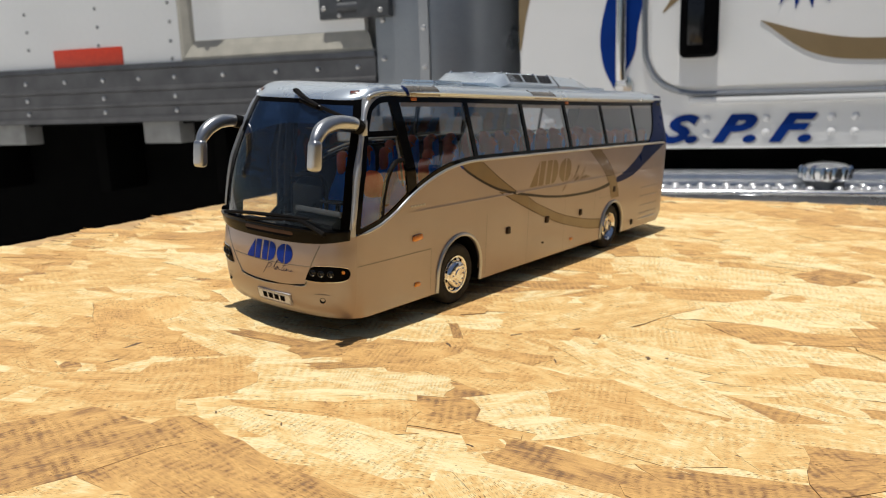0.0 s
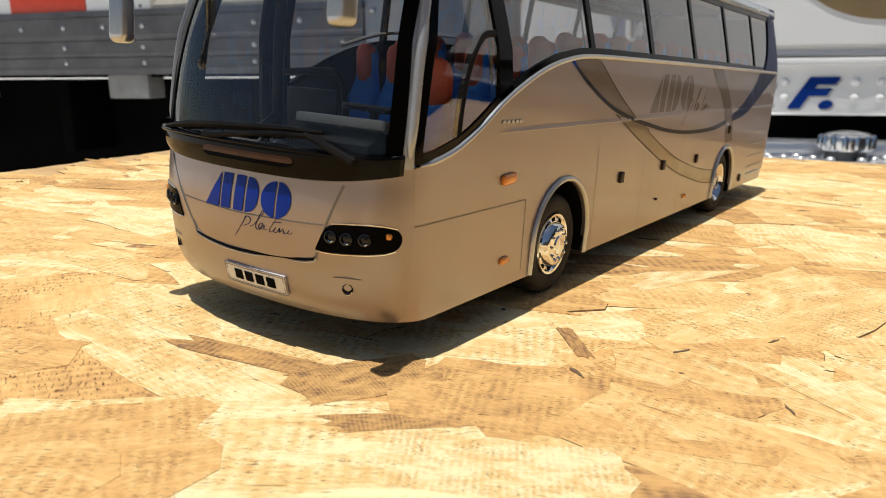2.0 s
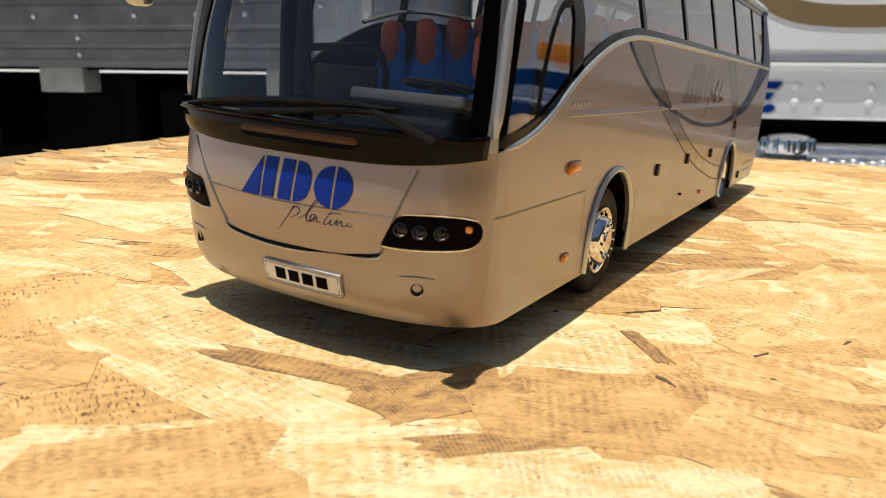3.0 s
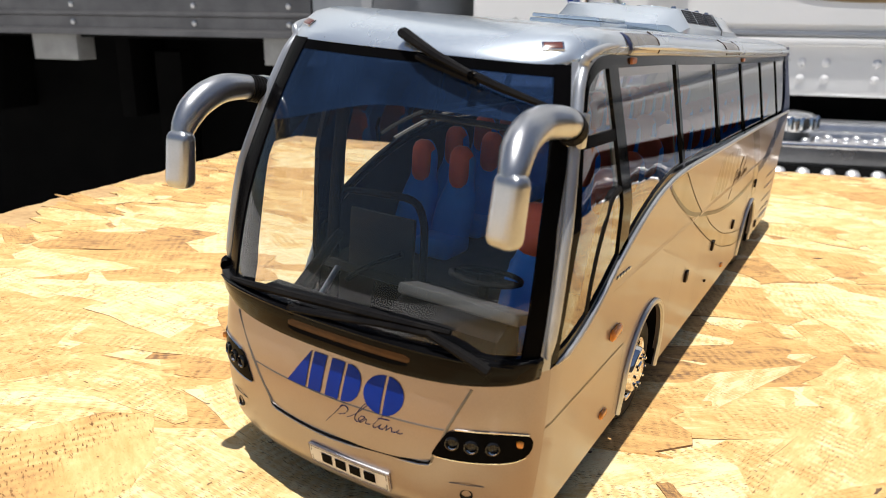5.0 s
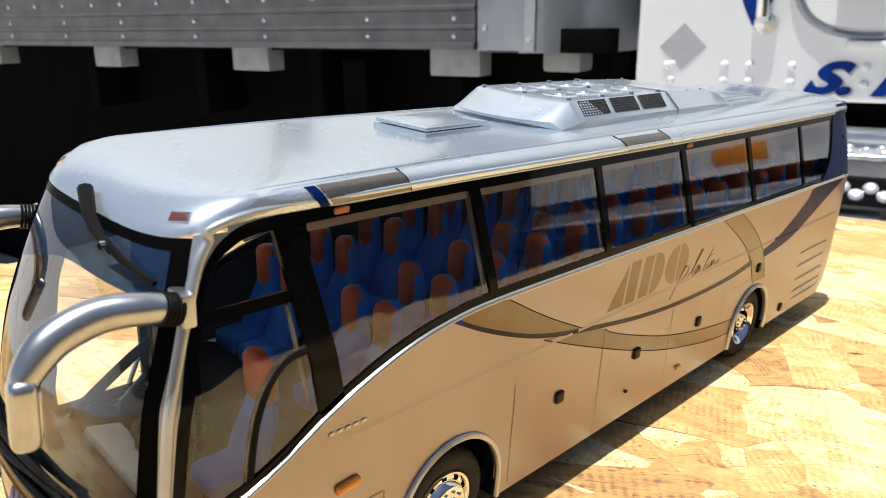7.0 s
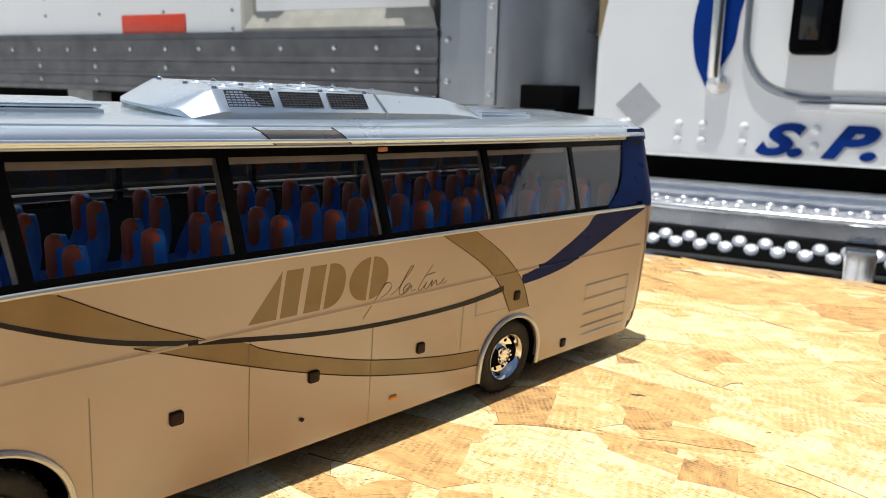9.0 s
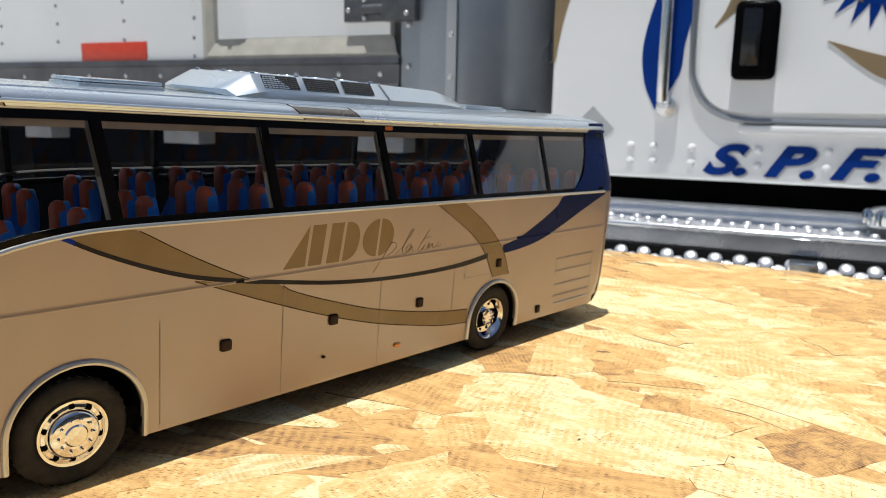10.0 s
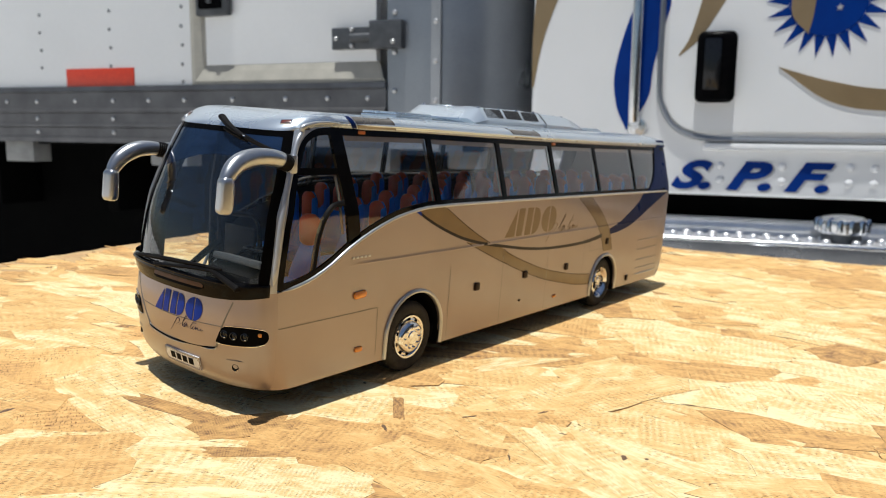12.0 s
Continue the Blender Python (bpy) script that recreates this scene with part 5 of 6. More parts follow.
def flourish(place, mtl, r, lab):
    """Thin slanted pen strokes: a tail below, two tall loops and a wave."""
    strokes = [[(0.0, 0.0), (0.10, 0.30), (0.20, 0.62), (0.235, 0.74), (0.20, 0.66), (0.26, 0.74), (0.31, 0.66), (0.27, 0.50), (0.18, 0.40)],
               [(0.30, 0.42), (0.37, 0.52), (0.48, 0.78), (0.555, 1.0), (0.52, 1.0), (0.43, 0.66), (0.40, 0.45), (0.44, 0.38), (0.53, 0.58), (0.49, 0.60), (0.45, 0.48), (0.48, 0.39), (0.55, 0.56), (0.545, 0.42), (0.60, 0.44)],
               [(0.80, 0.96), (0.72, 0.72), (0.64, 0.46), (0.66, 0.38), (0.72, 0.50), (0.74, 0.56), (0.71, 0.42), (0.76, 0.42), (0.81, 0.58), (0.80, 0.42), (0.86, 0.56), (0.87, 0.43), (0.92, 0.46), (0.96, 0.56), (0.93, 0.46), (0.97, 0.44), (1.0, 0.50)],
               [(0.69, 0.71), (0.76, 0.74), (0.84, 0.76)]]
    for pts in strokes:
        part("flourish", tube([place(u, v) for u, v in pts], [r * 0.7, r * 1.15, r * 1.15, r * 0.8], 5, 4), mtl, coach, lab)


emblem(lambda u, v: flank(45.6 + 34.4 * u, 36.7 + 9.6 * v, D), TAN, "tan printed emblem shape")
flourish(lambda u, v: flank(73.6 + 25.2 * u, 32.5 + 9.8 * v, D), PEN, 0.085, "thin brown pen flourish")

# ---- nose details ----
emblem(lambda u, v: front(36.4 - 19.5 * u, 21.9 + 5.8 * v, 0.12), BLUE, "blue printed emblem shape")
flourish(lambda u, v: front(29.2 - 12.6 * u, 17.6 + 5.0 * v, 0.06), NAVY, 0.055, "thin navy pen flourish")
PY = 18.8
pl = solid(part("name_plate", face_patch(PY, PY + 13.8, const(9.0), const(12.4), 0.40, 1.2, 2), PLATE_WHITE, coach, "small white plate"), 0.4)
for y in (3.1, 5.6, 8.1, 10.6):
    part("plate_bar", face_patch(PY + y - 0.95, PY + y + 0.95, const(9.85), const(11.6), 0.47, 0.6, 1), BLACK, pl)
for a, b, c, d in ((0.3, 13.5, 9.25, 9.36), (0.3, 13.5, 12.03, 12.14), (0.3, 0.42, 9.25, 12.14), (13.38, 13.5, 9.25, 12.14)):
    part("plate_border", face_patch(PY + a, PY + b, const(c), const(d), 0.45, 1.2 if b - a > 1 else 0.06, 1), GROOVE, pl)
part("plate_rim", tube([front(PY + y, z, 0.42) for y, z in ((0, 9.0), (0, 12.4), (1.8, 12.4), (5.8, 12.4), (9.8, 12.4), (13.8, 12.4), (13.8, 9.0), (9.8, 9.0), (5.8, 9.0), (1.8, 9.0), (0, 9.0))], 0.11, 6, 1), SILVER, pl)
# bonnet seams
seam = [(49.0, 28.4), (44.5, 22.6), (40.8, 17.6), (38.8, 16.0), (28.5, 15.3), (14.2, 16.3), (12.2, 17.8), (10.5, 22.6), (8.2, 28.4)]
part("bonnet_seam", tube([front(y, z, -0.03) for y, z in seam], 0.22, 6, 4), GROOVE, coach)
part("bonnet_gap", tube([front(y, z - 0.1, 0.02) for y, z in seam[2:7]], [0.1, 0.26, 0.3, 0.26, 0.1], 6, 4), BLACK, coach)
part("bonnet_lip", tube([front(y, z - 0.5, 0.02) for y, z in seam[2:7]], [0.05, 0.2, 0.2, 0.2, 0.05], 6, 4), TRIM_SILVER, coach)
part("bonnet_line", tube([front(y, 21.6 + 0.03 * abs(y - CY), 0.0) for y in steps(43.5, 11, 3)], 0.12, 5, 2), GROOVE, coach)
# head lamps: black clusters with round lamps
for far in (False, True):
    m = (lambda y: 2 * CY - y) if far else (lambda y: y)
    hl_lo = curve([(0.9, 20.3), (1.1, 19.5), (1.6, 18.9), (3, 18.45), (6, 18.15), (10, 18.0), (12.4, 18.1)])
    hl_hi = curve([(0.9, 21.1), (1.1, 21.8), (1.6, 22.3), (3, 22.55), (6, 22.6), (9.8, 22.3), (11, 21.2), (12.4, 18.3)])
    rows = []
    for y in [0.9, 0.98, 1.08, 1.25, 1.5, 1.8] + steps(2.2, 12.4, 0.6):
        a, b = hl_lo(y), hl_hi(y)
        rows.append([front(m(y), a + (b - a) * j / 3, 0.2) for j in range(4)])
    hl = solid(part("head_lamp", grid(rows, flip=far), BLACK, coach, "black head lamp cluster"), 0.5)
    for y, z, r in ((9.8, 20.5, 1.0), (7.4, 20.4, 1.0), (4.9, 20.5, 1.0)):
        c = front(m(y), z, 0.1)
        d = front(m(y), z, 1.1) - c
        lb = lathe([(r, -0.2), (r, 0.35), (r * 0.8, 0.45), (r * 0.7, 0.1), (0.01, 0.25)], 18, 'X')
        o = part("lamp", lb, LENS, hl)
        # chrome crescent shaped as the glint low in each lamp cup
        part("lamp_glint", tube([c + d * 0.3 + (r * 0.72) * (math.cos(t) * Vector((0, 1, 0)) + math.sin(t) * Vector((0, 0, 1))) for t in np.linspace(1.2 * math.pi, 1.75 * math.pi, 7)], [0.04, 0.16, 0.04], 6, 1), CHROME, hl, "bright crescent modelled as the lamp's glint")
        o.matrix_basis = Matrix.Translation(c * MM) @ Vector((1, 0, 0)).rotation_difference(d).to_matrix().to_4x4()
    c = front(m(2.1), 21.2, 0.3)
    part("indicator", box(c.x - 0.35, c.x + 0.35, c.y - 0.48, c.y + 0.48, c.z - 0.48, c.z + 0.48, 0.34, 3), AMBER, hl)
    part("lamp_trim", tube([front(m(y), hl_hi(y) + 0.2, 0.15) for y in (1.3, 3, 6, 9.6)], 0.13, 5, 3), CHROME, coach)
    part("lamp_trim", tube([front(m(y), hl_lo(y) - 0.2, 0.12) for y in (1.4, 2.4, 4, 7, 10, 12.2)], 0.11, 5, 3), CHROME, coach)
    c = front(m(7.8), 12.2, 0.05)
    d = front(m(7.8), 12.2, 1.05) - c
    o = part("fog_lamp", lathe([(0.9, -0.3), (0.9, 0.08), (0.78, 0.12), (0.66, -0.05), (0.3, -0.12), (0.01, -0.14)], 20, 'X'), FOG_BLACK, coach, "round black fog lamp")
    # chrome arc added for the bright glint on the fog lamp's lower edge
    part("fog_rim", tube([c + 0.92 * (math.cos(t) * Vector((0, 1, 0)) + math.sin(t) * Vector((0, 0, 1))) - 0.05 * d for t in np.linspace(math.pi * 1.1, 1.75 * math.pi, 9)], 0.12, 6, 1), CHROME, coach)
    o.matrix_basis = Matrix.Translation(c * MM) @ Vector((1, 0, 0)).rotation_difference(d).to_matrix().to_4x4()
    # grey line drawn as the thin shadow above the fog lamp
    part("fog_brow", tube([front(m(5.6), 14.0, 0.0), front(m(7.8), 14.1, 0.2), front(m(10.0), 13.9, 0.0)], 0.07, 6, 3), SOFT_GROOVE, coach)
    p, a, b = brow(2.9, 0.80, far), brow(2.95, 0.80, far), brow(2.9, 0.82, far)
    ez = (a - p).cross(b - p).normalized()
    ez = ez if ez.z > 0 else -ez
    ey = (b - p).normalized()
    ex = ey.cross(ez)
    turn = Matrix(((ex.x, ey.x, ez.x, p.x), (ex.y, ey.y, ez.y, p.y), (ex.z, ey.z, ez.z, p.z), (0, 0, 0, 1)))
    b = box(-0.75, 0.75, -1.45, 1.45, -0.3, 0.16, 0.12, 2)
    bmesh.ops.transform(b, matrix=turn, verts=b.verts)
    mk = part("brow_marker", b, CHROME, coach, "small red roof marker in a bright rim")
    b = box(-0.52, 0.52, -1.2, 1.2, 0.1, 0.26, 0.1, 2)
    bmesh.ops.transform(b, matrix=turn, verts=b.verts)
    part("marker_lens", b, RED_LENS, mk)

# mirrors on swan-neck arms
NEAR_ARM = [(-46.6, 3.2, 61.6), (-50.5, 2.8, 62.9), (-55.5, 4.0, 63.0), (-60.6, 3.8, 61.6), (-63.8, 3.0, 58.8), (-64.5, 2.7, 56.4)]
FAR_ARM = [(-45.8, 55.4, 60.4), (-49.8, 56.2, 61.0), (-54.0, 56.8, 60.6), (-58.0, 57.0, 58.6), (-60.6, 56.8, 55.6), (-61.2, 56.4, 53.0)]
for path, hx, hy, hz, turn in ((NEAR_ARM, -64.7, 2.7, 54.6, -12), (FAR_ARM, -61.8, 56.2, 51.0, 12)):
    arm = part("mirror_arm", tube(path, [1.7, 1.8, 2.0, 2.1, 2.0, 1.6, 1.35], 18, 8, flat=1.05), ARM_SILVER, coach, "curved silver mirror arm")
    a, b = Vector(path[0]), Vector(path[1])
    for i in range(5):
        p, q = a.lerp(b, 0.08 + 0.13 * i), a.lerp(b, 0.17 + 0.13 * i)
        part("bellows", tube([p, q], 2.1, 16, 1), MATT_BLACK, arm, "black rubber bellows")
    part("arm_foot", box(a.x - 0.3, a.x + 1.5, a.y - 1.6, a.y + 2.4 if a.y < CY else a.y + 1.4, a.z - 2.2, a.z + 2.2, 0.4), ARM_SILVER, arm)
    place = Matrix.Translation((hx, hy, hz)) @ pose(0, 0, 0, 0, 3, turn)
    b = box(-1.6, 1.6, -2.05, 2.05, -4.1, 4.3, 1.5, 8)
    for v in b.verts:
        k = 0.88 + 0.12 * min(1.0, (4.7 - v.co.z) / 3.5) - 0.06 * max(0.0, (-v.co.z - 1.5) / 3.2)
        v.co.y *= k
        v.co.x *= k
    bmesh.ops.transform(b, matrix=place, verts=b.verts)
    head = part("mirror_head", b, ARM_SILVER, arm, "rounded silver mirror housing")
    b = box(1.4, 1.64, -1.3, 1.3, -2.9, 2.9, 0.08, 1)
    bmesh.ops.transform(b, matrix=place, verts=b.verts)
    part("mirror_glass", b, CHROME, head)

# wipers
wp = part("top_wiper", tube([(-47.0, 28.9, 71.3), front(22.6, 69.0, 1.5), front(16.2, 66.9, 1.3)], [1.05, 0.95, 0.8, 0.65], 8, 2, flat=0.7), MATT_BLACK, coach, "black wiper hanging from the roof brow")
part("wiper_blade", tube([front(16.8, 67.1, 1.2), front(12.0, 65.7, 1.0), front(6.9, 64.2, 0.9)], [0.62, 0.55, 0.4], 6, 3), MATT_BLACK, wp)
part("wiper_strut", tube([front(25.5, 68.5, 0.8), front(21, 67.5, 0.8), front(15.6, 66.2, 0.8)], [0.45, 0.65, 0.55], 6, 3), MATT_BLACK, wp)
part("wiper_joint", lathe([(0.01, 0.5), (0.55, 0.4), (0.6, -0.5)], 12, 'X', at=tuple(front(16.3, 66.9, 1.7))), CHROME, wp)
wp = part("wiper", tube([front(35.5, 33.3, 1.3), front(28, 34.2, 1.4), front(21.0, 34.9, 1.1)], [0.75, 0.65, 0.5], 8, 3, flat=0.7), MATT_BLACK, coach, "black wiper parked along the cowl")
part("wiper_blade", tube([front(y, z, 1.0) for y, z in ((50.0, 33.2), (45, 34.0), (38, 34.8), (31, 35.3), (21, 35.8), (11.6, 35.9))], [0.35, 0.6, 0.6, 0.6, 0.35], 6, 3), MATT_BLACK, wp)
part("wiper_pivot", lathe([(0.01, -0.5), (0.8, -0.4), (0.9, 0.6)], 14, 'X', at=tuple(front(35.4, 33.2, 1.3))), MATT_BLACK, wp)
wp = part("wiper", tube([front(6.6, 32.1, 1.7), front(10.4, 34.0, 1.5), front(14.6, 35.4, 1.1)], [0.95, 0.8, 0.55], 8, 3, flat=0.75), MATT_BLACK, coach, "black wiper parked across the cowl corner")
part("wiper_blade", tube([front(y, z, 1.15) for y, z in ((30.5, 34.0), (24, 34.7), (19, 35.1), (14.4, 35.2))], [0.3, 0.5, 0.5, 0.4], 6, 3), MATT_BLACK, wp)
part("wiper_pivot", lathe([(0.01, -0.6), (0.75, -0.5), (0.9, 0.6)], 14, 'X', at=tuple(front(7.0, 32.2, 1.5))), MATT_BLACK, wp)

# ---- roof equipment ----


def loft(sections):
    bm = grid(sections, close=True)
    for s in (sections[0], sections[-1]):
        bm.faces.new([bm.verts.new(p) for p in s])
    bmesh.ops.remove_doubles(bm, verts=bm.verts, dist=0.001)
    bmesh.ops.recalc_face_normals(bm, faces=bm.faces[:])
    return bm


def pod(x, half_w, h, bow=0.0, z0=73.6):
    """A section of the pod; bow moves its middle forward."""
    c = min(h, 2.6) * 1.2
    ys = np.linspace(-half_w + c, half_w - c, 9)
    loop = [(-half_w, 0.0), (-half_w, h * 0.32)] + [(y, h) for y in ys] + [(half_w, h * 0.32), (half_w, 0.0)] + [(y, 0.0) for y in ys[::-1]]
    return [(x - bow * (1 - (y / half_w) ** 2), CY + y, z0 + z) for y, z in loop]


ac = part("air_conditioner", loft([pod(40.8, 15.4, 1.4, 4.5), pod(41.0, 15.8, 1.9, 4.5), pod(41.8, 16.0, 2.4, 4.3), pod(46.4, 16.35, 5.2, 2.6), pod(47.2, 16.4, 5.75, 2.0), pod(49.5, 16.4, 5.9, 0.8), pod(52, 16.4, 5.9), pod(88, 16.2, 5.7), pod(108, 15.8, 5.2), pod(117, 15.4, 3.4), pod(121.5, 15.2, 1.0)]), SKY_SILVER, coach, "silver air conditioning pod", smooth=True)
GROOVE_DARK = surface("grille_wire", (0.07, 0.075, 0.085), (0.05, 0.052, 0.06), 0.4, 0.4, 0.002)
GRILLE = surface("grille_black", (0.006, 0.006, 0.007), (0.010, 0.010, 0.011), 0.5, 0.0, 0.0012, 0.1, 0.8, 0.0007)
for x in (48.5, 60.5, 72.5):
    for far in (False, True):
        y0, y1 = CY - 16.2, CY - 13.2
        m = (lambda y: 2 * CY - y) if far else (lambda y: y)
        g = grid([[(x, m(y0 + 0.55), 76.4), (x + 10, m(y0 + 0.55), 76.4)], [(x, m(y1 - 0.35), 79.15), (x + 10, m(y1 - 0.35), 79.15)]], flip=far)
        gr = part("side_grille", g, GRILLE, ac, "black mesh grille")
        for i in range(7):
            t = i / 6
            part("grille_bar", tube([(x, m(y0 + 0.5 + t * 2.15), 76.45 + t * 2.75), (x + 10, m(y0 + 0.5 + t * 2.15), 76.45 + t * 2.75)], 0.10, 4, 1), GROOVE_DARK, gr)
        for i in range(11):
            part("grille_bar", tube([(x + i, m(y0 + 0.5), 76.45), (x + i, m(y1 - 0.35), 79.2)], 0.09, 4, 1), GROOVE_DARK, gr)
part("pod_seam", tube([(87.5, CY - 16.3, 74.2), (87.5, CY - 16.2, 75.7), (86, CY - 13.2, 79.4), (86, CY + 13.2, 79.4), (87.5, CY + 16.2, 75.7)], 0.25, 5, 1), TRIM_SILVER, ac)
for x in (53, 62, 71, 80):
    for dy in (-5.6, 5.6):
        part("fan", lathe([(4.0, -0.3), (4.0, 0.3), (3.7, 0.5), (3.0, 0.35), (1.3, 0.35), (1.1, 0.6), (0.01, 0.65)], 24, 'Z', at=(x, CY + dy, 79.2)), SKY_SILVER, ac, "round fan cover")
for x in (47.5, 60, 72, 84):
    for dy in (-12, 0, 12):
        part("pod_bolt", dome(0.7, 0.7, 8, 'Z'), CHROME, ac).location = (x * MM, (CY + dy) * MM, 0.0793)
for x in (92, 99, 106):
    for dy in (-12, 12):
        part("pod_bolt", dome(0.5, 0.45, 8, 'Z'), CHROME, ac).location = (x * MM, (CY + dy) * MM, 0.0788)
hatch = part("roof_hatch", box(10.5, 28.5, CY - 7.6, CY + 7.6, 73.6, 74.9, 0.45), SKY_SILVER, coach, "silver roof hatch")
part("hatch_lid", box(10.8, 28.2, CY - 7.2, CY + 7.2, 75.05, 75.8, 0.35), SKY_SILVER, hatch)
hatch = part("roof_hatch", box(126, 147, CY - 10.5, CY + 10.5, 73.6, 74.9, 0.5), SKY_SILVER, coach, "silver roof hatch")
part("hatch_lid", box(127, 146, CY - 9.5, CY + 9.5, 74.8, 75.4, 0.3), SKY_SILVER, hatch)

# ---- rear ----
rows = []
for z in steps(HEM, 69.4, 3):
    h = HALF - inset(z) - 1.0
    rows.append([(tail_x(z) - 0.6 * (abs(t) ** 4) * 6, CY + h * t, z) for t in np.linspace(-1, 1, 15)])
bm = grid(rows)
bmesh.ops.recalc_face_normals(bm, faces=bm.faces[:])
solid(part("rear_panel", bm, SILVER, coach, "silver rear panel"), 0.5, 0)
for far in (False, True):
    m = (lambda y: 2 * CY - y) if far else (lambda y: y)
    tl = part("tail_lamp", box(192.4, 195.9, m(4) - 1.6, m(4) + 1.6, 24, 46, 0.6), LENS, coach, "upright smoked tail lamp")
    for k, z in enumerate((26, 29.2, 32.4, 38, 41.2, 44.4)):
        part("tail_lens", lathe([(1.35, -0.4), (1.35, 0.5), (0.9, 0.9), (0.01, 1.0)], 14, 'X', at=(194.9, m(3.4), z)), MARKER if k in (1, 4) else RED_LENS, tl)

# ---- wheels ----


def wheel_build(rear):
    tyre = lathe([(6.6, 0.6), (7.4, 0.0), (9.4, -0.1), (10.3, 0.5), (10.6, 1.4), (10.6, 5.6), (10.3, 6.4), (9.2, 6.8), (6.6, 6.2), (6.4, 3)], 48)
    w = part("wheel", tyre, RUBBER, coach, "black tyre on a chrome rim")
    for i in range(36):
        a = 2 * math.pi * i / 36
        b = box(-0.35, 0.35, 1.2, 5.8, -0.2, 0.22, 0.05, 1)
        bmesh.ops.transform(b, matrix=pose(0, 0, 0, 0, math.degrees(-a) + 90, 0) @ Matrix.Translation((0, 0, 10.55)), verts=b.verts)
        if i < 36:
            part("tread_block", b, RUBBER, w, smooth=False)
    if rear:
        rim = lathe([(6.7, 0.4), (6.5, 0.0), (6.1, 0.3), (5.8, 1.0), (5.0, 2.2), (3.2, 2.5), (2.6, 2.1), (2.4, 1.0), (1.8, 0.7), (0.01, 0.7)], 40)
    else:
        rim = lathe([(6.7, 0.4), (6.5, -0.1), (6.0, 0.0), (5.6, 0.5), (5.0, 0.3), (4.5, -0.9), (4.1, -1.2), (2.2, -1.3), (1.9, -1.6), (0.01, -1.65)], 40)
    rm = part("rim", rim, CHROME, w, "bright chrome rim")
    rr, dp = (2.1, 0.7) if rear else (3.2, -1.25)
    for i in range(10):
        a = 2 * math.pi * i / 10
        part("wheel_nut", lathe([(0.34, 0), (0.34, -0.45), (0.01, -0.55)], 8, 'Y', at=(rr * math.cos(a), dp, rr * math.sin(a))), CHROME, rm)
    if not rear:
        for i in range(10):
            a = 2 * math.pi * (i + 0.5) / 10
            part("hand_hole", lathe([(0.55, 0.0), (0.55, -0.12), (0.01, -0.14)], 10, 'Y', at=(5.25 * math.cos(a), 0.35, 5.25 * math.sin(a))), BLACK, rm)
    else:
        for i in range(8):
            a = 2 * math.pi * (i + 0.5) / 8
            part("hand_hole", lathe([(0.5, 0.0), (0.5, -0.12), (0.01, -0.14)], 10, 'Y', at=(4.2 * math.cos(a), 2.3, 4.2 * math.sin(a))), BLACK, rm)
    return w


for k, a in enumerate(AXLES):
    w = wheel_build(k == 1)
    w.matrix_basis = pose(a * MM, 1.2 * MM, 10.6 * MM)
    c = copy_thing(w, pose(a * MM, (57 - 1.2) * MM, 10.6 * MM, 0, 0, 180))
    c.parent = coach
    part("axle", tube([(a, 6, 10.6), (a, 51, 10.6)], 1.6, 10, 1), MATT_BLACK, coach)

# ---- interior ----
part("saloon_floor", box(-30, 190, 2, 55, 27, 29, 0.3, 1), DARK_GREY, coach, "dark saloon floor")
rows = []
for x in steps(-58.0, -28, 1.0):
    a = flank(x, 14.0, -1.4).y
    rows.append([(x, a, 14.2), (x, CY, 14.2), (x, 2 * CY - a, 14.2)])
solid(part("cab_floor", grid(rows), UNDER, coach), 1.2, 0)
part("cab_lining", face_patch(7.0, 50.0, const(13.0), const(30.5), -2.2, 1.0, 14), UNDER, coach, "black cab lining")
for far in (False, True):
    part("cab_lining", side_patch(-50.5, -26, const(8.5), lambda x: belt_of(far)(x) - 0.4, -1.2, far, 1.0, 4), UNDER, coach)
part("cab_step", box(-31, -28, 3, 36, 15, 30, 0.3, 1), DARK_GREY, coach)
part("ceiling", box(-40, 186, 8, 49, 70.6, 71.4, 0.3, 1), DARK_GREY, coach, "grey saloon ceiling")
for far in (False, True):
    part("inner_wall", side_patch(-26, 186, const(28.5), lambda x: belt_of(far)(x) + 0.4, -1.4, far, 6, 2), DARK_GREY, coach)
    if far:
        part("window_rail", tube([flank(x, belt_of(far)(x) + 3.6, -2.0, far) for x in steps(-8, 182, 12)], 0.45, 6, 2), CURTAIN, coach, "pale window rail")


def oval(w, d0, d1, z, n=14):
    """A seat's section: w half wide, d0 before and d1 behind its leaning line."""
    out = []
    for i in range(n):
        a = 2 * math.pi * i / n
        c, q = math.cos(a), math.sin(a)
        x = (d1 if c > 0 else d0) * math.copysign(abs(c) ** 0.7, c)
        out.append((x + float(np.interp(z, (9.5, 14, 18, 21, 25, 29), (2.4, 3.3, 5.0, 5.7, 5.7, 5.2))), w * math.copysign(abs(q) ** 0.7, q), z))
    return out


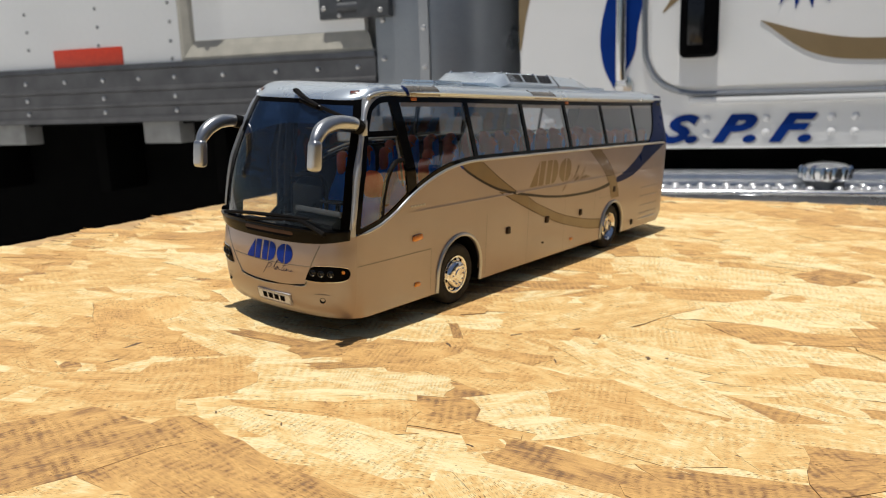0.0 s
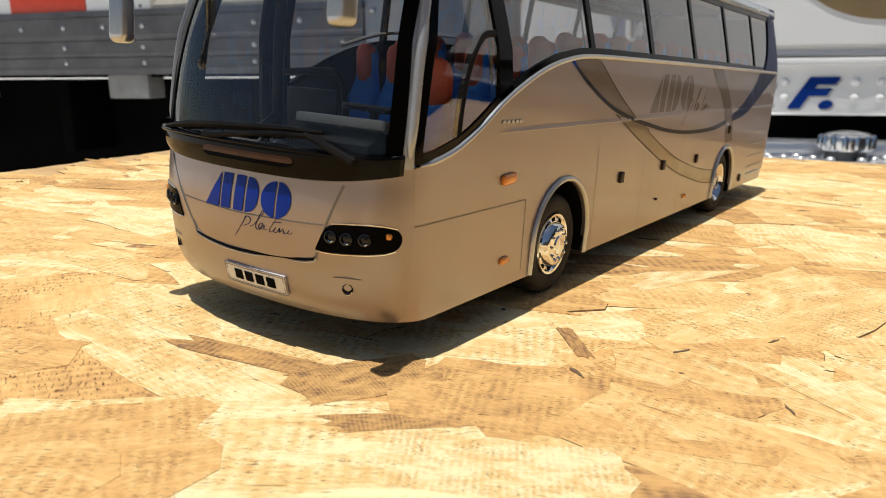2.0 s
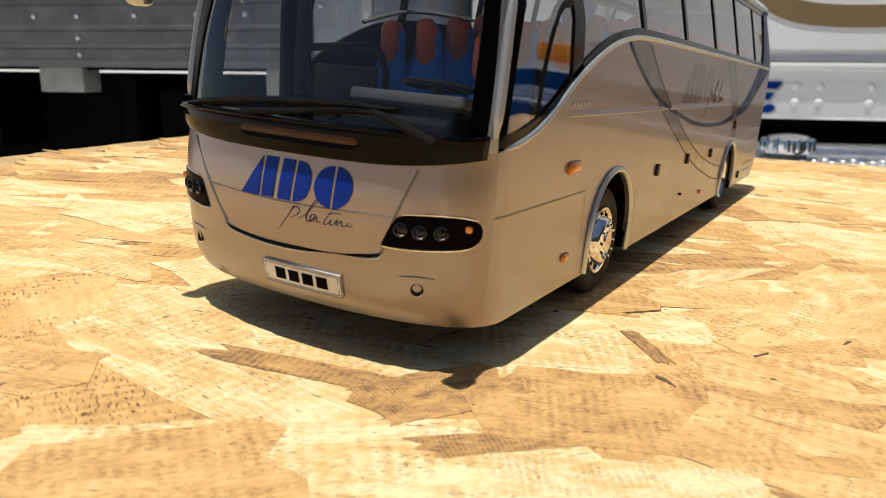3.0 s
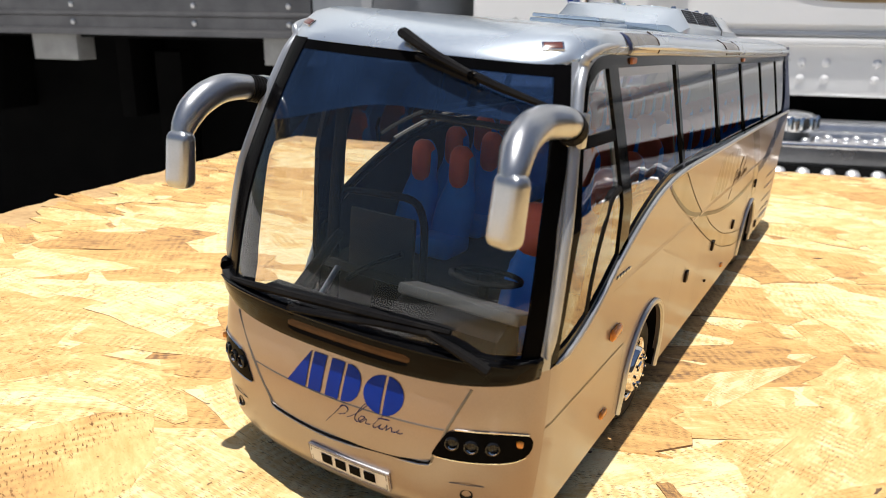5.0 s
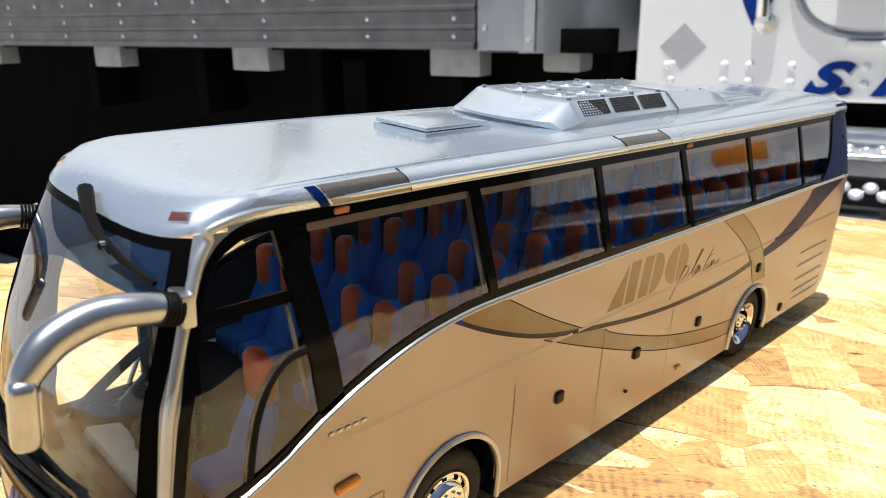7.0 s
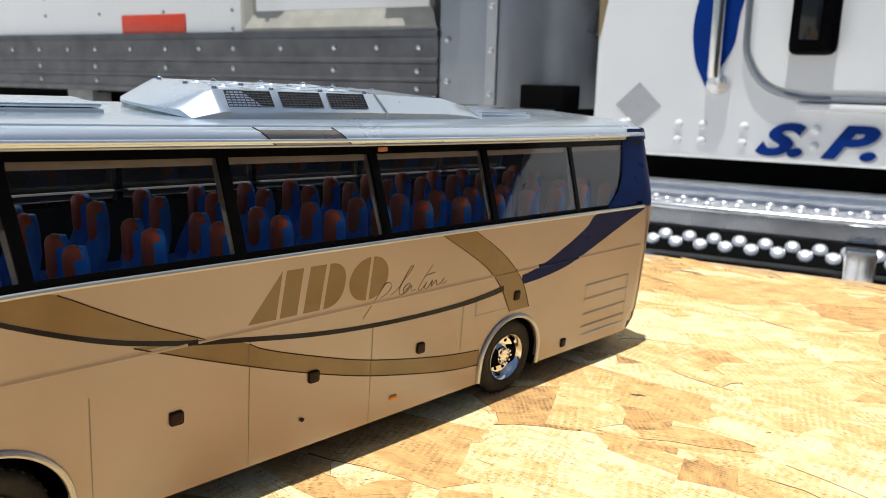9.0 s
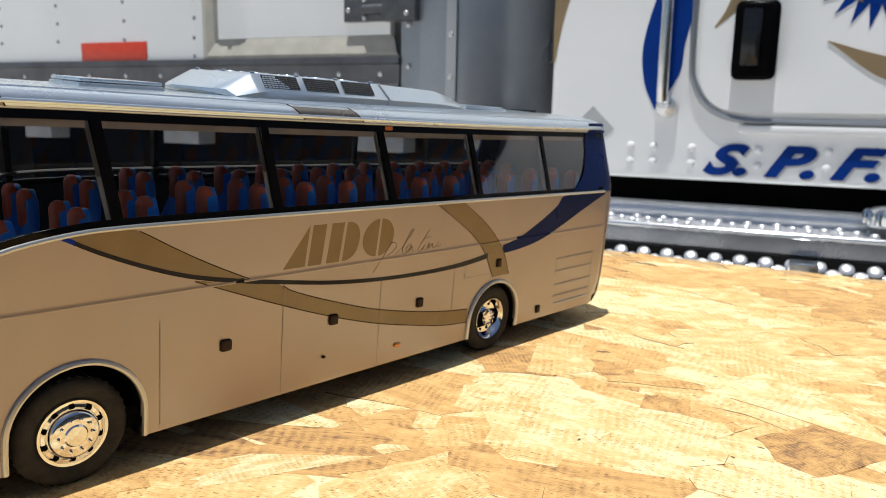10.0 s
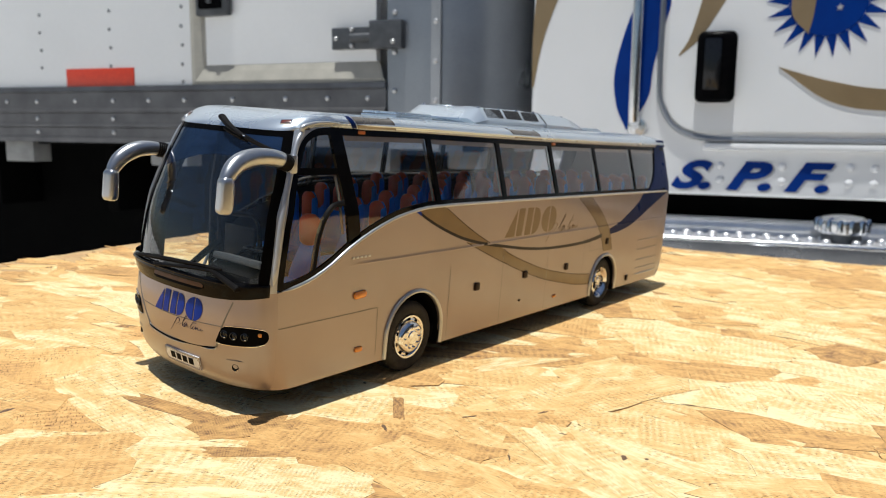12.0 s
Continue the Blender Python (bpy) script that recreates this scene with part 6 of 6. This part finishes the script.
def seat_build():
    base = part("seat", box(-5.5, 4.5, -4.1, 4.1, 8, 12.0, 1.7, 4), SEAT_BLUE, coach, "blue moulded seat with red headrest")
    b = loft([oval(w, d, 1.5, z) for z, w, d in ((9.5, 3.9, 2.6), (13, 4.2, 2.5), (16, 4.2, 2.3), (18, 3.9, 2.1), (19.5, 3.5, 2.0), (20.8, 3.05, 1.9), (22.0, 2.8, 1.9), (23.5, 2.75, 1.9), (25.5, 2.75, 1.9), (27.0, 2.5, 1.8), (28.1, 1.9, 1.4), (28.7, 0.9, 0.8))])
    part("backrest", b, SEAT_BLUE, base)
    b = loft([oval(w, d, 0.2, z) for z, w, d in ((20.6, 1.6, 1.9), (21.4, 2.3, 2.2), (22.8, 2.5, 2.3), (25.0, 2.55, 2.3), (27.2, 2.4, 2.15), (28.3, 1.8, 1.7), (28.9, 0.9, 1.0))])
    part("headrest", b, SEAT_RED, base, "red headrest panel")
    part("grab_handle", tube([(8.2, 3.4, 20), (8.9, 3.7, 21.6), (8.2, 4.0, 19)], 0.3, 5, 2), MATT_BLACK, base)
    return base


seat = seat_build()
spots = []
for i in range(15):
    x = -13.2 + 13.3 * i
    lift = (-4.5, -3.0, -1.5)[i] if i < 3 else 0.0
    for y in (9.4, 18.2, 38.8, 47.6):
        spots.append((x + (1.4 if y > 30 else 0), y + (0.8 if y > 30 else 0), (25.2 if y > 30 else 26.0) + lift))
seat.matrix_basis = pose(spots[0][0] * MM, spots[0][1] * MM, spots[0][2] * MM)
for x, y, z in spots[1:]:
    o = copy_thing(seat, pose(x * MM, y * MM, z * MM))
    o.parent = coach
drv = copy_thing(seat, pose(-35.5 * MM, 12.5 * MM, 18.6 * MM))
drv.parent = coach
# the driver's headrest is a broad block
for ob in drv.children:
    if ob.name.startswith("headrest"):
        ob.data = ob.data.copy()
        for v in ob.data.vertices:
            v.co.y *= 1.5
# dashboard and wheel
dash = part("dashboard", loft([[(x, y, z) for x, z in ((-54, 16), (-54.5, 29), (-54.0, 34.0), (-50, 36.0), (-47.0, 35.0), (-46, 20))] for y in (7, 24)]), DASH_BLACK, coach, "black dashboard")
b = box(-2.6, 2.6, -9.4, 9.4, -0.8, 0.8, 0.4)
bmesh.ops.transform(b, matrix=Matrix.Translation((-50.2, 14.2, 36.6)) @ pose(0, 0, 0, 0, 14, 0), verts=b.verts)
part("instrument_hood", b, PALE_GREY, dash, "pale grey instrument hood")
part("dash_top", box(-56.5, -50, 9, 48, 30.6, 31.6, 0.3), DASH_BLACK, dash)
sw = part("steering_wheel", bmesh.new(), MATT_BLACK, coach, "black steering wheel")
for nm, bmx in (("wheel_rim", tube([(5.1 * math.cos(t), 5.1 * math.sin(t), 0) for t in np.linspace(0, 2 * math.pi, 24)], 0.42, 8, 1)), ("wheel_spoke", box(-0.5, 0.5, -5.0, 5.0, -0.3, 0.3, 0.2, 1)), ("wheel_hub", lathe([(1.3, -0.6), (1.2, 0.5), (0.01, 0.7)], 16, 'Z')), ("column", tube([(0, 0, -8), (0, 0, 0)], 0.8, 8, 1))):
    part(nm, bmx, MATT_BLACK, sw)
sw.matrix_basis = pose(-44.0 * MM, 14.2 * MM, 38.7 * MM, 0, 8, 0)
# guide's side: modesty panel, hand rails, door frame of the far side
part("modesty_panel", box(-31.6, -30.6, 34.4, 48, 29.6, 40.3, 0.45), DARK_GREY, coach, "grey modesty panel")
part("hand_rail", tube([(-31, 32.4, 20), (-31, 32.5, 36), (-31, 33.3, 41.2), (-31, 35.6, 43.6), (-31, 42, 43.5), (-31, 49.5, 43.0)], 0.7, 8, 5), MATT_BLACK, coach, "black hand rail")
part("door_post", tube([(-28.5, 53.6, 20), (-28.8, 53.6, 36), (-28.6, 53.0, 52), (-28.4, 51.4, 68)], 1.2, 10, 4), MATT_BLACK, coach, "dark door post")
part("door_sill", tube([(-46, 50, 24.8), (-43, 50, 27.2), (-35, 50, 32.7), (-31, 50.5, 34.5)], 1.0, 8, 4), MATT_BLACK, coach)
part("step_rail", tube([(-39, 49, 24), (-36, 49, 26.5), (-33.2, 49, 29)], 0.55, 8, 4), TRIM_SILVER, coach, "silver step rail")
part("stair_rail", tube([(-33, 47, 27), (-33, 42, 31), (-33, 35.6, 34.4)], 0.5, 8, 4), MATT_BLACK, coach)
part("visor", box(-46, -42, 8, 26, 60, 60.4, 0.15, 1), DARK_GREY, coach)

# strands and flecks last
lay_flakes()
bark_flecks()
